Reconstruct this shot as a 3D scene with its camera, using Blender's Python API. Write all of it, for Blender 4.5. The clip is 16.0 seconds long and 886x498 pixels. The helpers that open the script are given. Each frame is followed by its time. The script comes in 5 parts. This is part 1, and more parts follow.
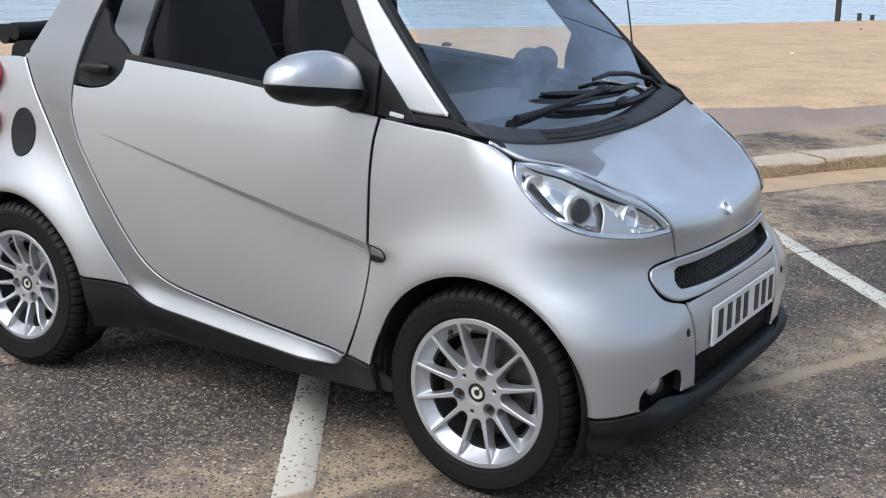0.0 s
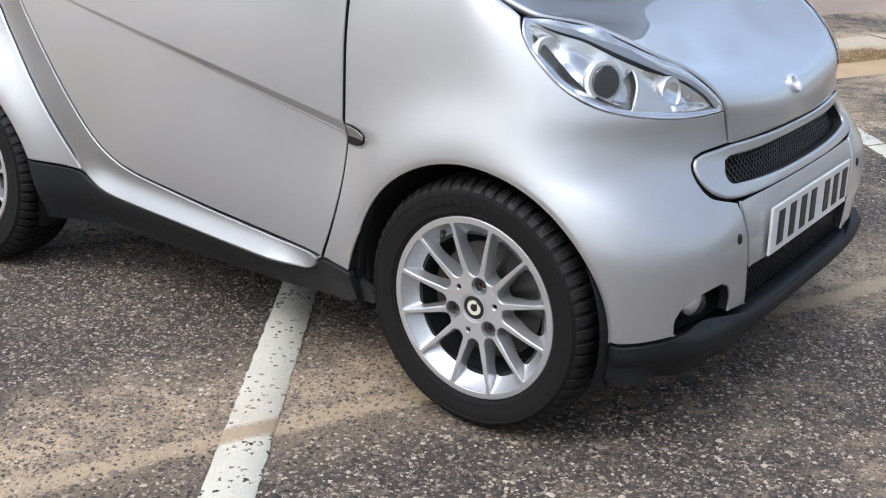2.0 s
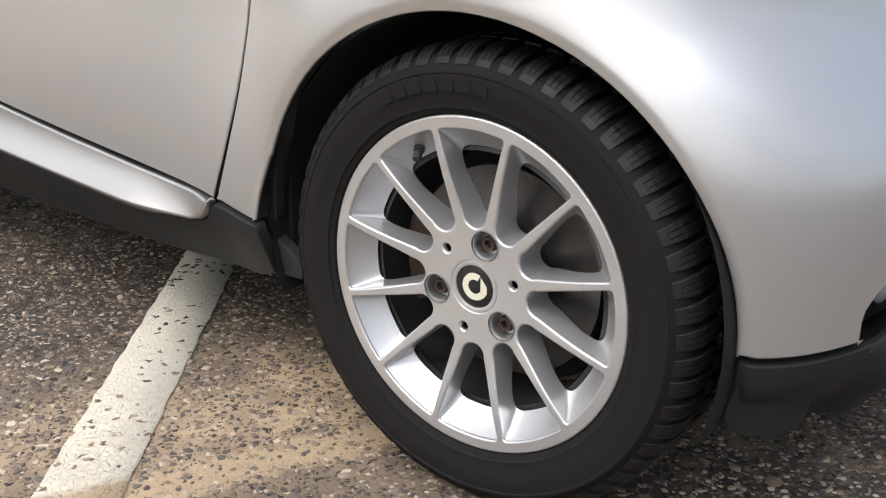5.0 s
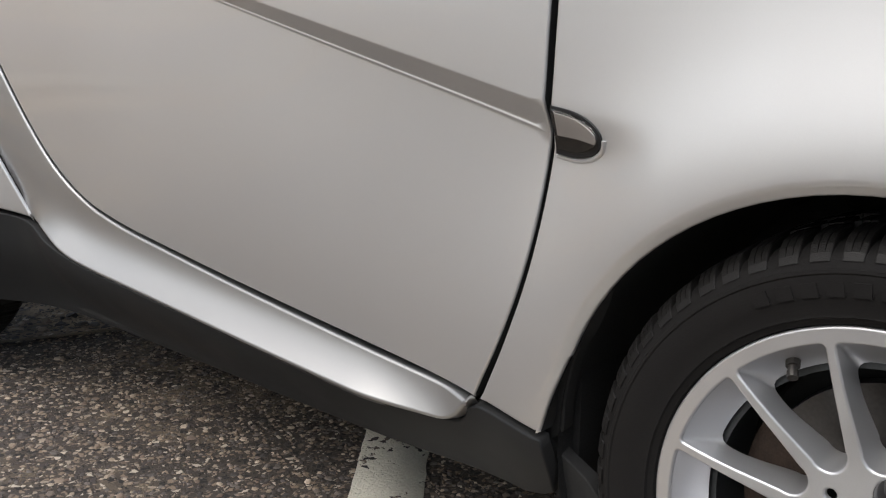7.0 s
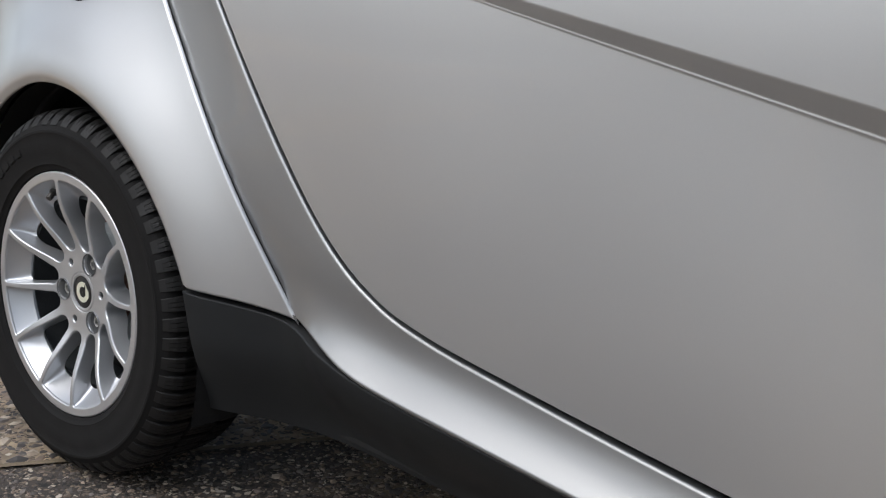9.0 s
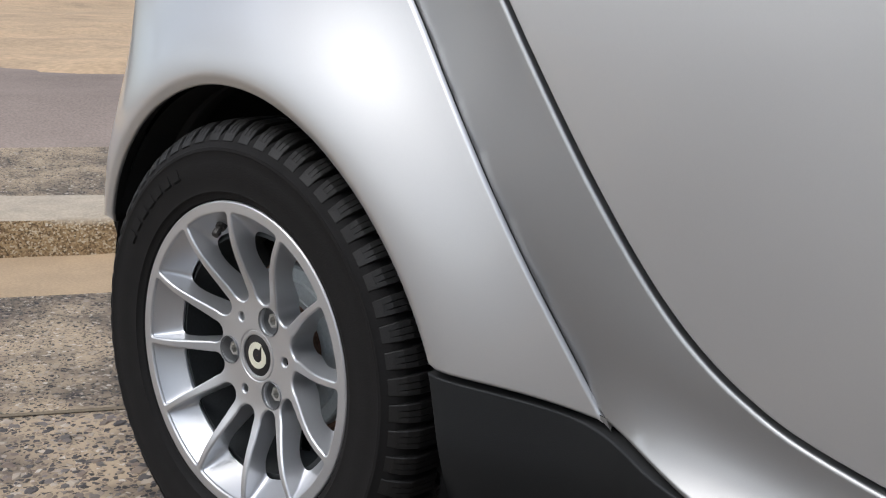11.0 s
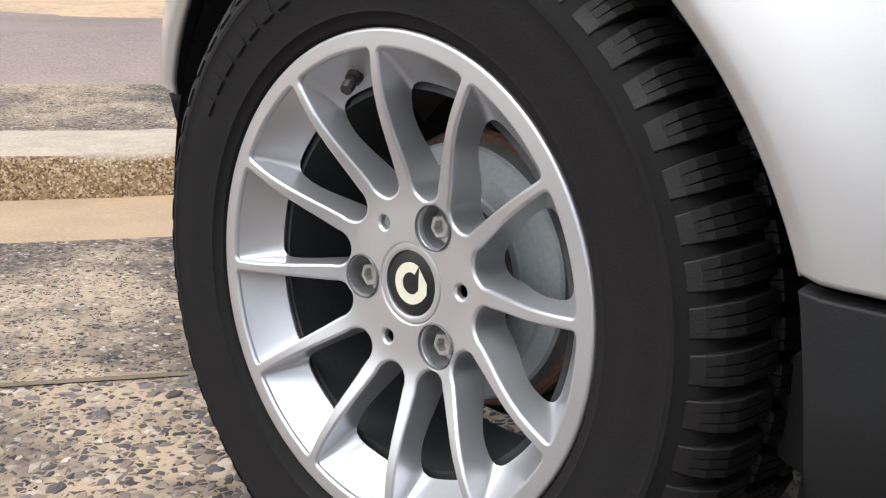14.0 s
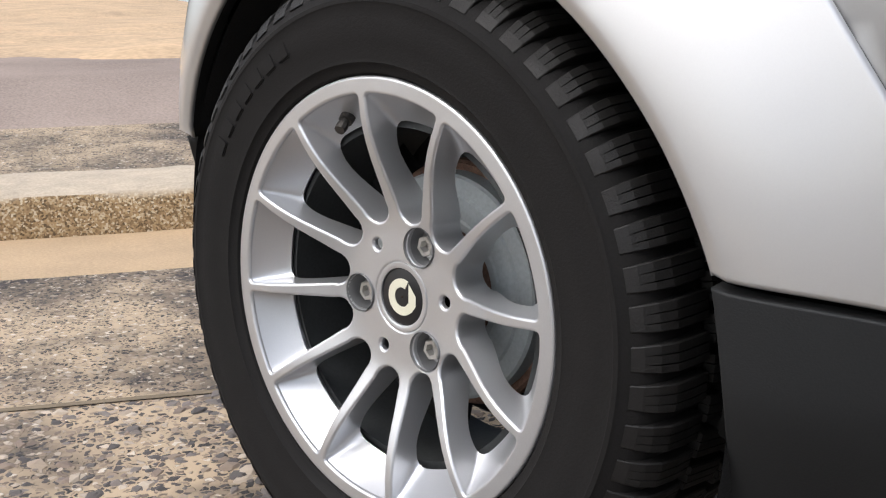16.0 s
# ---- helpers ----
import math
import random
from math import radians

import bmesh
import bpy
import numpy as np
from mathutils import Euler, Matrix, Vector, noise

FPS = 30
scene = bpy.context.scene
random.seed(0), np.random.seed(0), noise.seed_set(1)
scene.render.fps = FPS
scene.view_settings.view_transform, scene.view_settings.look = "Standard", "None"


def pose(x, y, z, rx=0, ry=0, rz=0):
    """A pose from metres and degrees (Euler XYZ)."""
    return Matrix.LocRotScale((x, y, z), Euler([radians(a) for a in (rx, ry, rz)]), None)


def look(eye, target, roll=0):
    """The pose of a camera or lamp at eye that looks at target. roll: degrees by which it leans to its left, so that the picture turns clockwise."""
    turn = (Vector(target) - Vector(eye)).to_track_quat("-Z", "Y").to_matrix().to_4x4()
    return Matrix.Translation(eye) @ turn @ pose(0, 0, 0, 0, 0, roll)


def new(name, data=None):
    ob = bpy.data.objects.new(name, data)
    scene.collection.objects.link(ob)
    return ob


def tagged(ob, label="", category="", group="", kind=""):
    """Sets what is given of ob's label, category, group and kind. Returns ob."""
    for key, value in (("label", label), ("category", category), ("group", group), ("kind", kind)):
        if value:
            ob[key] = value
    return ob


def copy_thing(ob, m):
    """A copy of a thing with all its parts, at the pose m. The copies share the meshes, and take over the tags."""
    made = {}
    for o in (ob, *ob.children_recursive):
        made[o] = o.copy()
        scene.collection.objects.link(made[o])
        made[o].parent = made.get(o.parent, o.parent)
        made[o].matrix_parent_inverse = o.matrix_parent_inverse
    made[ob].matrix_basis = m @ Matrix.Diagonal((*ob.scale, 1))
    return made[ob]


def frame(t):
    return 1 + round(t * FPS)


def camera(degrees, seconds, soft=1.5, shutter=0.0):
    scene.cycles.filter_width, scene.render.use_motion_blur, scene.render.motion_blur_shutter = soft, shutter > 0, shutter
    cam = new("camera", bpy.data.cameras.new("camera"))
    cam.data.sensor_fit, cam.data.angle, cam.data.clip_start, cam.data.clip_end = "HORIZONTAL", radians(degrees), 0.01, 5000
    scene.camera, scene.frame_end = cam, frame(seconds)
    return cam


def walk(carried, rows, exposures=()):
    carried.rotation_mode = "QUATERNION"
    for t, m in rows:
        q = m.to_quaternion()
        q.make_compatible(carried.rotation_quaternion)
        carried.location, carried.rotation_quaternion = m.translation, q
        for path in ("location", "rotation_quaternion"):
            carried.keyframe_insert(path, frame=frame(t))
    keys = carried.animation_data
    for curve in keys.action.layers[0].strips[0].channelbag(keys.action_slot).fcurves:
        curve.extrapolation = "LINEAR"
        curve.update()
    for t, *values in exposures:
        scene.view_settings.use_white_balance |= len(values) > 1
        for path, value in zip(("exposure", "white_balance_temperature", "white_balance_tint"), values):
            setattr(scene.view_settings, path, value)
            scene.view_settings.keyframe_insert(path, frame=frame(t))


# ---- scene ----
cam = camera(45.2, 16.0, 1.2)
PATH = [
    (0, (1.402, -2.921, 1.316), (0.309, -1.316, 0.84), 0.0),
    (0.5, (1.357, -2.815, 1.261), (0.262, -1.216, 0.768), 0.4),
    (1, (1.342, -2.696, 1.215), (0.225, -1.124, 0.684), 0.3),
    (1.5, (1.299, -2.557, 1.188), (0.162, -1.023, 0.591), 0.2),
    (2, (1.21, -2.42, 1.163), (0.076, -0.915, 0.494), 0.1),
    (2.5, (1.122, -2.256, 1.123), (-0.021, -0.783, 0.397), 0.0),
    (3, (1.028, -2.053, 1.104), (-0.131, -0.631, 0.308), -0.5),
    (3.2, (0.986, -1.984, 1.082), (-0.176, -0.573, 0.272), -0.6),
    (5.3, (0.593, -1.632, 0.74), (-0.505, -0.102, 0.068), 0.8),
    (5.5, (0.553, -1.626, 0.738), (-0.538, -0.082, 0.087), 1.0),
    (6, (0.461, -1.589, 0.738), (-0.665, -0.046, 0.145), 1.1),
    (6.5, (0.355, -1.549, 0.768), (-0.836, -0.051, 0.185), -0.3),
    (7, (0.238, -1.577, 0.786), (-0.996, -0.097, 0.248), 0.2),
    (7.5, (0.116, -1.625, 0.798), (-1.13, -0.142, 0.302), 0.7),
    (8, (0.013, -1.628, 0.799), (-1.265, -0.162, 0.333), 0.7),
    (8.5, (-0.172, -1.578, 0.807), (-1.47, -0.135, 0.322), 1.0),
    (9, (-0.314, -1.523, 0.772), (-1.667, -0.122, 0.316), 1.8),
    (9.5, (-0.427, -1.541, 0.772), (-1.781, -0.14, 0.321), 1.9),
    (9.7, (-0.498, -1.558, 0.785), (-1.828, -0.139, 0.32), 2.5),
    (11.8, (-0.968, -1.357, 0.725), (-2.408, -0.063, 0.223), 0.2),
    (12, (-1.016, -1.341, 0.725), (-2.452, -0.051, 0.205), -0.3),
    (12.5, (-1.12, -1.305, 0.707), (-2.553, -0.025, 0.154), -0.6),
    (13, (-1.203, -1.301, 0.698), (-2.596, -0.01, 0.07), -1.8),
    (13.5, (-1.256, -1.284, 0.64), (-2.637, 0.018, 0.01), -1.6),
    (14, (-1.268, -1.269, 0.537), (-2.682, 0.051, 0.027), 1.2),
    (14.5, (-1.261, -1.269, 0.508), (-2.686, 0.046, 0.019), 1.3),
    (15, (-1.237, -1.28, 0.522), (-2.677, 0.017, 0.028), 0.2),
    (15.5, (-1.201, -1.299, 0.541), (-2.65, -0.007, 0.064), -0.4),
    (16, (-1.163, -1.324, 0.559), (-2.612, -0.026, 0.096), -0.9),
]
EXPOSURES = [(0, -0.27, 5990, 8), (1.5, -0.14, 5990, 9), (2.5, 0.05, 6160, 9), (3.2, 0.1, 6310, 9), (5.5, 0.09, 6660, 10), (7.0, -0.32, 6510, 9), (7.5, -0.17, 6360, 9), (8.0, -0.32, 6210, 8), (8.6, -0.53, 6160, 8), (9.5, -0.64, 6140, 8), (12.0, -0.37, 6210, 9), (13.0, -0.31, 6360, 9), (13.5, -0.2, 6370, 9), (14.0, 0.12, 6320, 10), (14.5, 0.22, 6320, 10), (15.5, 0.09, 6370, 10), (16.0, 0.01, 6420, 10)]
walk(cam, [(t, look(eye, target, roll)) for t, eye, target, roll in PATH], EXPOSURES)

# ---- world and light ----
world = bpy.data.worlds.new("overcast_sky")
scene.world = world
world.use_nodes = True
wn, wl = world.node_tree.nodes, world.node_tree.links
sky = wn.new("ShaderNodeTexSky")
sky.sky_type, sky.sun_disc = "NISHITA", False
sky.sun_elevation, sky.sun_rotation = radians(48), radians(200)
sky.air_density, sky.dust_density, sky.ozone_density = 1.0, 4.0, 1.0
pale = wn.new("ShaderNodeHueSaturation")
wl.new(sky.outputs[0], pale.inputs["Color"])
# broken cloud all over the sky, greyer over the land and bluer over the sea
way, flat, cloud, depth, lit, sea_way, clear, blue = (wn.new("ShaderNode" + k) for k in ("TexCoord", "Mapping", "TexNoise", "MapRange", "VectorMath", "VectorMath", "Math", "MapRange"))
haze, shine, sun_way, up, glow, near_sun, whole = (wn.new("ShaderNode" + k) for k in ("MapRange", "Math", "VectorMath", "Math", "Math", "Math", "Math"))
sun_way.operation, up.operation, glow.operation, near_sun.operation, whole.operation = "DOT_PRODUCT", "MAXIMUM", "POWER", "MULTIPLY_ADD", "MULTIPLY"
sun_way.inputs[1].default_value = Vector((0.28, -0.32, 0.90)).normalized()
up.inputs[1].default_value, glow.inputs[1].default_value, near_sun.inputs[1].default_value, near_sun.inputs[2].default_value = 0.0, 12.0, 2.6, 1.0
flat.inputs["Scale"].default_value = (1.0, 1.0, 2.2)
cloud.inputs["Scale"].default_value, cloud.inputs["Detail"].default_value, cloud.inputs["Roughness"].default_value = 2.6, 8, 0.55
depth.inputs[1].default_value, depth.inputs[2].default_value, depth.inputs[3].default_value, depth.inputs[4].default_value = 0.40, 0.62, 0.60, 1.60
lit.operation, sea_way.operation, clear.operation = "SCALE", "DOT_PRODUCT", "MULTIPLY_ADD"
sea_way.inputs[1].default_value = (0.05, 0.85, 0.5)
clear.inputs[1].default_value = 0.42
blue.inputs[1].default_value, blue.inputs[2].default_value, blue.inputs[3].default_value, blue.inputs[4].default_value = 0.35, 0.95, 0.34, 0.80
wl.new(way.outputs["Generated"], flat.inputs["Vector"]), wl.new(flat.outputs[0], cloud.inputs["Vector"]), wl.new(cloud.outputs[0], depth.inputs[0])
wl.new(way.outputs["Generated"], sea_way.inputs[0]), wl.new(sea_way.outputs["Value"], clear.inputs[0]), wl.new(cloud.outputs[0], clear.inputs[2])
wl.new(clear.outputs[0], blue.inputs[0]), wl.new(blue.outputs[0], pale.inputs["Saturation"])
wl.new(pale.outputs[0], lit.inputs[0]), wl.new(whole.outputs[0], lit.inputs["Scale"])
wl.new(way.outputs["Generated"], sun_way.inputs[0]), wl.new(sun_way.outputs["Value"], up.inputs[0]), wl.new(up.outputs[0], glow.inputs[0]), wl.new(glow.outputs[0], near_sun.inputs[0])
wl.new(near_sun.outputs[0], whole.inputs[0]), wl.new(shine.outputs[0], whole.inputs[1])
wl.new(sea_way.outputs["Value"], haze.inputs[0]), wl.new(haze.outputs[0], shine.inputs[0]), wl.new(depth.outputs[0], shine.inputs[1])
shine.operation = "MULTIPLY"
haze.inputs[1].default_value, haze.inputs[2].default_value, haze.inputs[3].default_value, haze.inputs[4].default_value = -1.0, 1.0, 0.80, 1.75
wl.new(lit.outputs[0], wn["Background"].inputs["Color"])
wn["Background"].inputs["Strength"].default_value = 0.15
sun = new("sun", bpy.data.lights.new("sun", "SUN"))
sun.data.energy, sun.data.angle, sun.data.color = 0.5, radians(40), (1.0, 0.98, 0.95)
sun.matrix_world = look((0, 0, 0), (-0.28, 0.32, -0.90))


# ---- materials ----
def material(name, color, rough=0.5, metal=0.0, coat=0.0, coat_rough=0.03, vary=0.12, scale=9.0, fine=220.0, bump=0.1, rough_vary=0.08, island=0.0, spec=0.5):
    """A surface with slow stains, fine grain and relief. Scales are in waves a metre."""
    m = bpy.data.materials.new(name)
    m.use_nodes = True
    n, l = m.node_tree.nodes, m.node_tree.links
    p = n["Principled BSDF"]
    co = n.new("ShaderNodeTexCoord")
    big, small = n.new("ShaderNodeTexNoise"), n.new("ShaderNodeTexNoise")
    big.inputs["Scale"].default_value, small.inputs["Scale"].default_value = scale, fine
    big.inputs["Detail"].default_value, small.inputs["Detail"].default_value = 5, 3
    l.new(co.outputs["Object"], big.inputs["Vector"]), l.new(co.outputs["Object"], small.inputs["Vector"])
    both = n.new("ShaderNodeMath")
    both.operation = "ADD"
    l.new(big.outputs[0], both.inputs[0]), l.new(small.outputs[0], both.inputs[1])
    shade = n.new("ShaderNodeMapRange")
    shade.inputs[1].default_value, shade.inputs[2].default_value = 0.6, 1.4
    shade.inputs[3].default_value, shade.inputs[4].default_value = 1 - vary, 1 + vary
    l.new(both.outputs[0], shade.inputs[0])
    last = shade.outputs[0]
    if island:
        geo, mul = n.new("ShaderNodeNewGeometry"), n.new("ShaderNodeMapRange")
        mul.inputs[3].default_value, mul.inputs[4].default_value = 1 - island, 1 + island
        l.new(geo.outputs["Random Per Island"], mul.inputs[0])
        times = n.new("ShaderNodeMath")
        times.operation = "MULTIPLY"
        l.new(last, times.inputs[0]), l.new(mul.outputs[0], times.inputs[1])
        last = times.outputs[0]
    tint = n.new("ShaderNodeVectorMath")
    tint.operation = "SCALE"
    tint.inputs[0].default_value = color
    l.new(last, tint.inputs["Scale"])
    l.new(tint.outputs[0], p.inputs["Base Color"])
    gloss = n.new("ShaderNodeMapRange")
    gloss.inputs[1].default_value, gloss.inputs[2].default_value = 0.3, 0.7
    gloss.inputs[3].default_value, gloss.inputs[4].default_value = max(rough - rough_vary, 0.0), min(rough + rough_vary, 1.0)
    l.new(big.outputs[0], gloss.inputs[0])
    l.new(gloss.outputs[0], p.inputs["Roughness"])
    p.inputs["Metallic"].default_value = metal
    p.inputs["Coat Weight"].default_value, p.inputs["Coat Roughness"].default_value = coat, coat_rough
    p.inputs["Specular IOR Level"].default_value = spec
    if bump:
        b = n.new("ShaderNodeBump")
        b.inputs["Strength"].default_value, b.inputs["Distance"].default_value = bump, 0.002
        l.new(small.outputs[0], b.inputs["Height"])
        l.new(b.outputs[0], p.inputs["Normal"])
    return m


def pane_material(name, tint, base=0.05):
    """A thin clear pane: light goes straight through, and gloss grows at a slant."""
    m = bpy.data.materials.new(name)
    m.use_nodes = True
    n, l = m.node_tree.nodes, m.node_tree.links
    n.remove(n["Principled BSDF"])
    clear, gloss, slant, mix = n.new("ShaderNodeBsdfTransparent"), n.new("ShaderNodeBsdfGlossy"), n.new("ShaderNodeLayerWeight"), n.new("ShaderNodeMixShader")
    steep, share = n.new("ShaderNodeMath"), n.new("ShaderNodeMath")
    steep.operation, share.operation = "POWER", "MULTIPLY_ADD"
    steep.inputs[1].default_value, share.inputs[1].default_value, share.inputs[2].default_value = 3.5, 0.9 - base, base
    clear.inputs["Color"].default_value = (*tint, 1)
    gloss.inputs["Roughness"].default_value = 0.01
    slant.inputs["Blend"].default_value = 0.5
    l.new(slant.outputs["Facing"], steep.inputs[0]), l.new(steep.outputs[0], share.inputs[0]), l.new(share.outputs[0], mix.inputs[0]), l.new(clear.outputs[0], mix.inputs[1]), l.new(gloss.outputs[0], mix.inputs[2])
    l.new(mix.outputs[0], n["Material Output"].inputs["Surface"])
    return m


def ground_material(name, stone=75.0, sandy=0.5, streak=True, paint=False):
    """Old chip-seal: stones of many colours in a dark binder, with sand blown into it."""
    m = bpy.data.materials.new(name)
    m.use_nodes = True
    n, l = m.node_tree.nodes, m.node_tree.links
    p = n["Principled BSDF"]
    co = n.new("ShaderNodeTexCoord").outputs["Object"]

    def math(op, a, b=None, clamp=False):
        k = n.new("ShaderNodeMath")
        k.operation, k.use_clamp = op, clamp
        for i, v in enumerate((a, b)):
            if v is None:
                continue
            if isinstance(v, (int, float)):
                k.inputs[i].default_value = v
            else:
                l.new(v, k.inputs[i])
        return k.outputs[0]

    def noise_of(scale, detail=4):
        k = n.new("ShaderNodeTexNoise")
        k.inputs["Scale"].default_value, k.inputs["Detail"].default_value = scale, detail
        l.new(co, k.inputs["Vector"])
        return k

    warp = noise_of(stone * 0.7, 2)
    push = n.new("ShaderNodeVectorMath")
    push.operation = "MULTIPLY_ADD"
    push.inputs[1].default_value = (0.02, 0.02, 0.0)
    l.new(warp.outputs["Color"], push.inputs[0]), l.new(co, push.inputs[2])
    cells, edges = n.new("ShaderNodeTexVoronoi"), n.new("ShaderNodeTexVoronoi")
    edges.feature = "DISTANCE_TO_EDGE"
    for k in (cells, edges):
        k.inputs["Scale"].default_value = stone
        l.new(push.outputs[0], k.inputs["Vector"])
    split = n.new("ShaderNodeSeparateColor")
    l.new(cells.outputs["Color"], split.inputs[0])
    ramp = n.new("ShaderNodeValToRGB")
    ramp.color_ramp.interpolation = "CONSTANT"
    stops = [(0.0, (0.040, 0.036, 0.035)), (0.24, (0.095, 0.082, 0.074)), (0.44, (0.20, 0.152, 0.118)), (0.62, (0.33, 0.25, 0.18)), (0.78, (0.47, 0.385, 0.30)), (0.92, (0.70, 0.61, 0.50))]
    for i, (at, c) in enumerate(stops):
        e = ramp.color_ramp.elements[i] if i < 2 else ramp.color_ramp.elements.new(at)
        e.position, e.color = at, (*c, 1)
    l.new(split.outputs[0], ramp.inputs[0])
    big = noise_of(1.6, 6).outputs[0]
    mid = noise_of(11.0, 5).outputs[0]
    # sand gathers in patches, and along a trail where a kerb's drift was dragged across
    patch_at = math("MULTIPLY", math("SUBTRACT", math("ADD", big, math("MULTIPLY", mid, 0.6)), 1.02 - 0.25 * sandy), 3.5, True)
    total = math("MULTIPLY", patch_at, 0.5 * sandy)
    if streak:
        xyz = n.new("ShaderNodeSeparateXYZ")
        l.new(co, xyz.inputs[0])
        across = math("ADD", math("MULTIPLY", math("ADD", xyz.outputs[0], 0.404), 0.902), math("MULTIPLY", math("ADD", xyz.outputs[1], 1.093), -0.431))
        across = math("ADD", across, math("MULTIPLY", math("SUBTRACT", noise_of(3.0, 3).outputs[0], 0.5), 0.07))
        trail = math("SUBTRACT", 1.6, math("MULTIPLY", math("ABSOLUTE", across), 38.0), True)
        wide = math("SUBTRACT", 1.0, math("MULTIPLY", math("ABSOLUTE", math("ADD", across, 0.12)), 2.7), True)
        total = math("ADD", total, math("MULTIPLY", trail, math("ADD", mid, 0.15)), True)
        total = math("ADD", total, math("MULTIPLY", math("MULTIPLY", wide, 1.15), mid), True)
    # binder between the stones; sand hides the smaller of them
    bare = math("ADD", math("ADD", math("MULTIPLY", split.outputs[2], 0.17), 0.02), math("MULTIPLY", total, 0.05))
    gap = math("MULTIPLY", math("SUBTRACT", edges.outputs["Distance"], bare), 14.0, True)
    low = math("ADD", math("SUBTRACT", 1.0, gap), 0.03, True)
    sand_on = math("MULTIPLY", math("MULTIPLY", total, low), 1.5, True)
    if streak:
        sand_on = math("MAXIMUM", sand_on, math("MULTIPLY", trail, math("SUBTRACT", 1.15, math("MULTIPLY", split.outputs[1], 0.5)), True))
    binder = n.new("ShaderNodeMix")
    binder.data_type = "RGBA"
    binder.inputs["A"].default_value = (0.085, 0.070, 0.058, 1)
    l.new(gap, binder.inputs["Factor"]), l.new(ramp.outputs[0], binder.inputs["B"])
    mix = n.new("ShaderNodeMix")
    mix.data_type = "RGBA"
    mix.inputs["B"].default_value = (0.54, 0.41, 0.27, 1)
    l.new(sand_on, mix.inputs["Factor"]), l.new(binder.outputs["Result"], mix.inputs["A"])
    stain = n.new("ShaderNodeVectorMath")
    stain.operation = "SCALE"
    l.new(mix.outputs["Result"], stain.inputs[0])
    l.new(math("ADD", math("MULTIPLY", big, 0.7), 0.50), stain.inputs["Scale"])
    last = stain.outputs[0]
    if paint:
        # paint lies on most stones and is worn off the others
        kept = math("GREATER_THAN", math("ADD", split.outputs[1], math("MULTIPLY", mid, 0.5)), 0.31)
        kept = math("MULTIPLY", kept, math("ADD", math("MULTIPLY", gap, 0.05), 0.91))
        kept = math("MULTIPLY", kept, math("SUBTRACT", 1.0, math("MULTIPLY", total, 0.5)))
        kept = math("MULTIPLY", kept, math("SUBTRACT", 1.0, math("MULTIPLY", trail, 1.15), True))
        white = n.new("ShaderNodeMix")
        white.data_type = "RGBA"
        white.inputs["B"].default_value = (0.80, 0.765, 0.655, 1)
        l.new(kept, white.inputs["Factor"]), l.new(last, white.inputs["A"])
        last = white.outputs["Result"]
    l.new(last, p.inputs["Base Color"])
    p.inputs["Roughness"].default_value = 0.82
    bump = n.new("ShaderNodeBump")
    bump.inputs["Strength"].default_value, bump.inputs["Distance"].default_value = 0.9, 0.006
    l.new(math("ADD", math("MULTIPLY", gap, math("SUBTRACT", 1.0, math("MULTIPLY", sand_on, 0.8))), math("MULTIPLY", mid, 0.4)), bump.inputs["Height"])
    l.new(bump.outputs[0], p.inputs["Normal"])
    return m


PAINT = material("silver_paint", (0.605, 0.607, 0.612), 0.40, 0.74, 1.0, 0.012, 0.02, 3.0, 900.0, 0.012, 0.02)
DARKER_SILVER = material("darker_silver", (0.36, 0.362, 0.365), 0.41, 0.75, 1.0, 0.012, 0.02, 3.0, 900.0, 0.012, 0.02)
BLACK = material("black_grained_plastic", (0.0164, 0.0175, 0.0187), 0.6, 0, 0, 0, 0.15, 6.0, 700.0, 0.12, 0.08, 0, 0.3)
TRIM = material("black_trim", (0.010, 0.010, 0.011), 0.42, 0, 0, 0, 0.1, 6.0, 500.0, 0.05, 0.08, 0, 0.35)
DARK = material("dark_cavity", (0.012, 0.012, 0.012), 0.85, 0, 0, 0, 0.2, 10.0, 200.0, 0.2)
LINER = material("wheel_arch_liner", (0.007, 0.007, 0.0074), 0.9, 0, 0, 0, 0.3, 8.0, 400.0, 0.5)
RUBBER = material("tyre_rubber", (0.0075, 0.0068, 0.0066), 0.8, 0, 0, 0, 0.3, 16.0, 500.0, 0.18, 0.08, 0, 0.28)
TREAD = material("worn_tread_rubber", (0.0075, 0.0067, 0.0063), 0.6, 0, 0, 0, 0.3, 30.0, 600.0, 0.25, 0.1, 0, 0.45)
ALLOY = material("silver_alloy", (0.62, 0.625, 0.64), 0.33, 0.72, 0.4, 0.10, 0.04, 14.0, 900.0, 0.02, 0.04)
BOLT = material("zinc_bolt", (0.50, 0.49, 0.47), 0.4, 0.7, 0, 0, 0.2, 90.0, 400.0, 0.1)
CALIPER = material("brown_iron", (0.055, 0.036, 0.027), 0.8, 0.1, 0, 0, 0.5, 60.0, 400.0, 0.5)
COWL = material("grey_cowl_plastic", (0.044, 0.047, 0.050), 0.6, 0, 0, 0, 0.12, 8.0, 700.0, 0.1, 0.08, 0, 0.35)
REFLECTOR = material("lamp_reflector", (0.93, 0.93, 0.935), 0.15, 0.88, 0, 0, 0.02, 20.0, 300.0, 0.0, 0.02)
DASH = material("grey_dashboard", (0.036, 0.039, 0.043), 0.75, 0, 0, 0, 0.15, 8.0, 900.0, 0.05)
STEEL = material("brake_steel", (0.085, 0.08, 0.076), 0.42, 0.8, 0, 0, 0.25, 22.0, 240.0, 0.15)
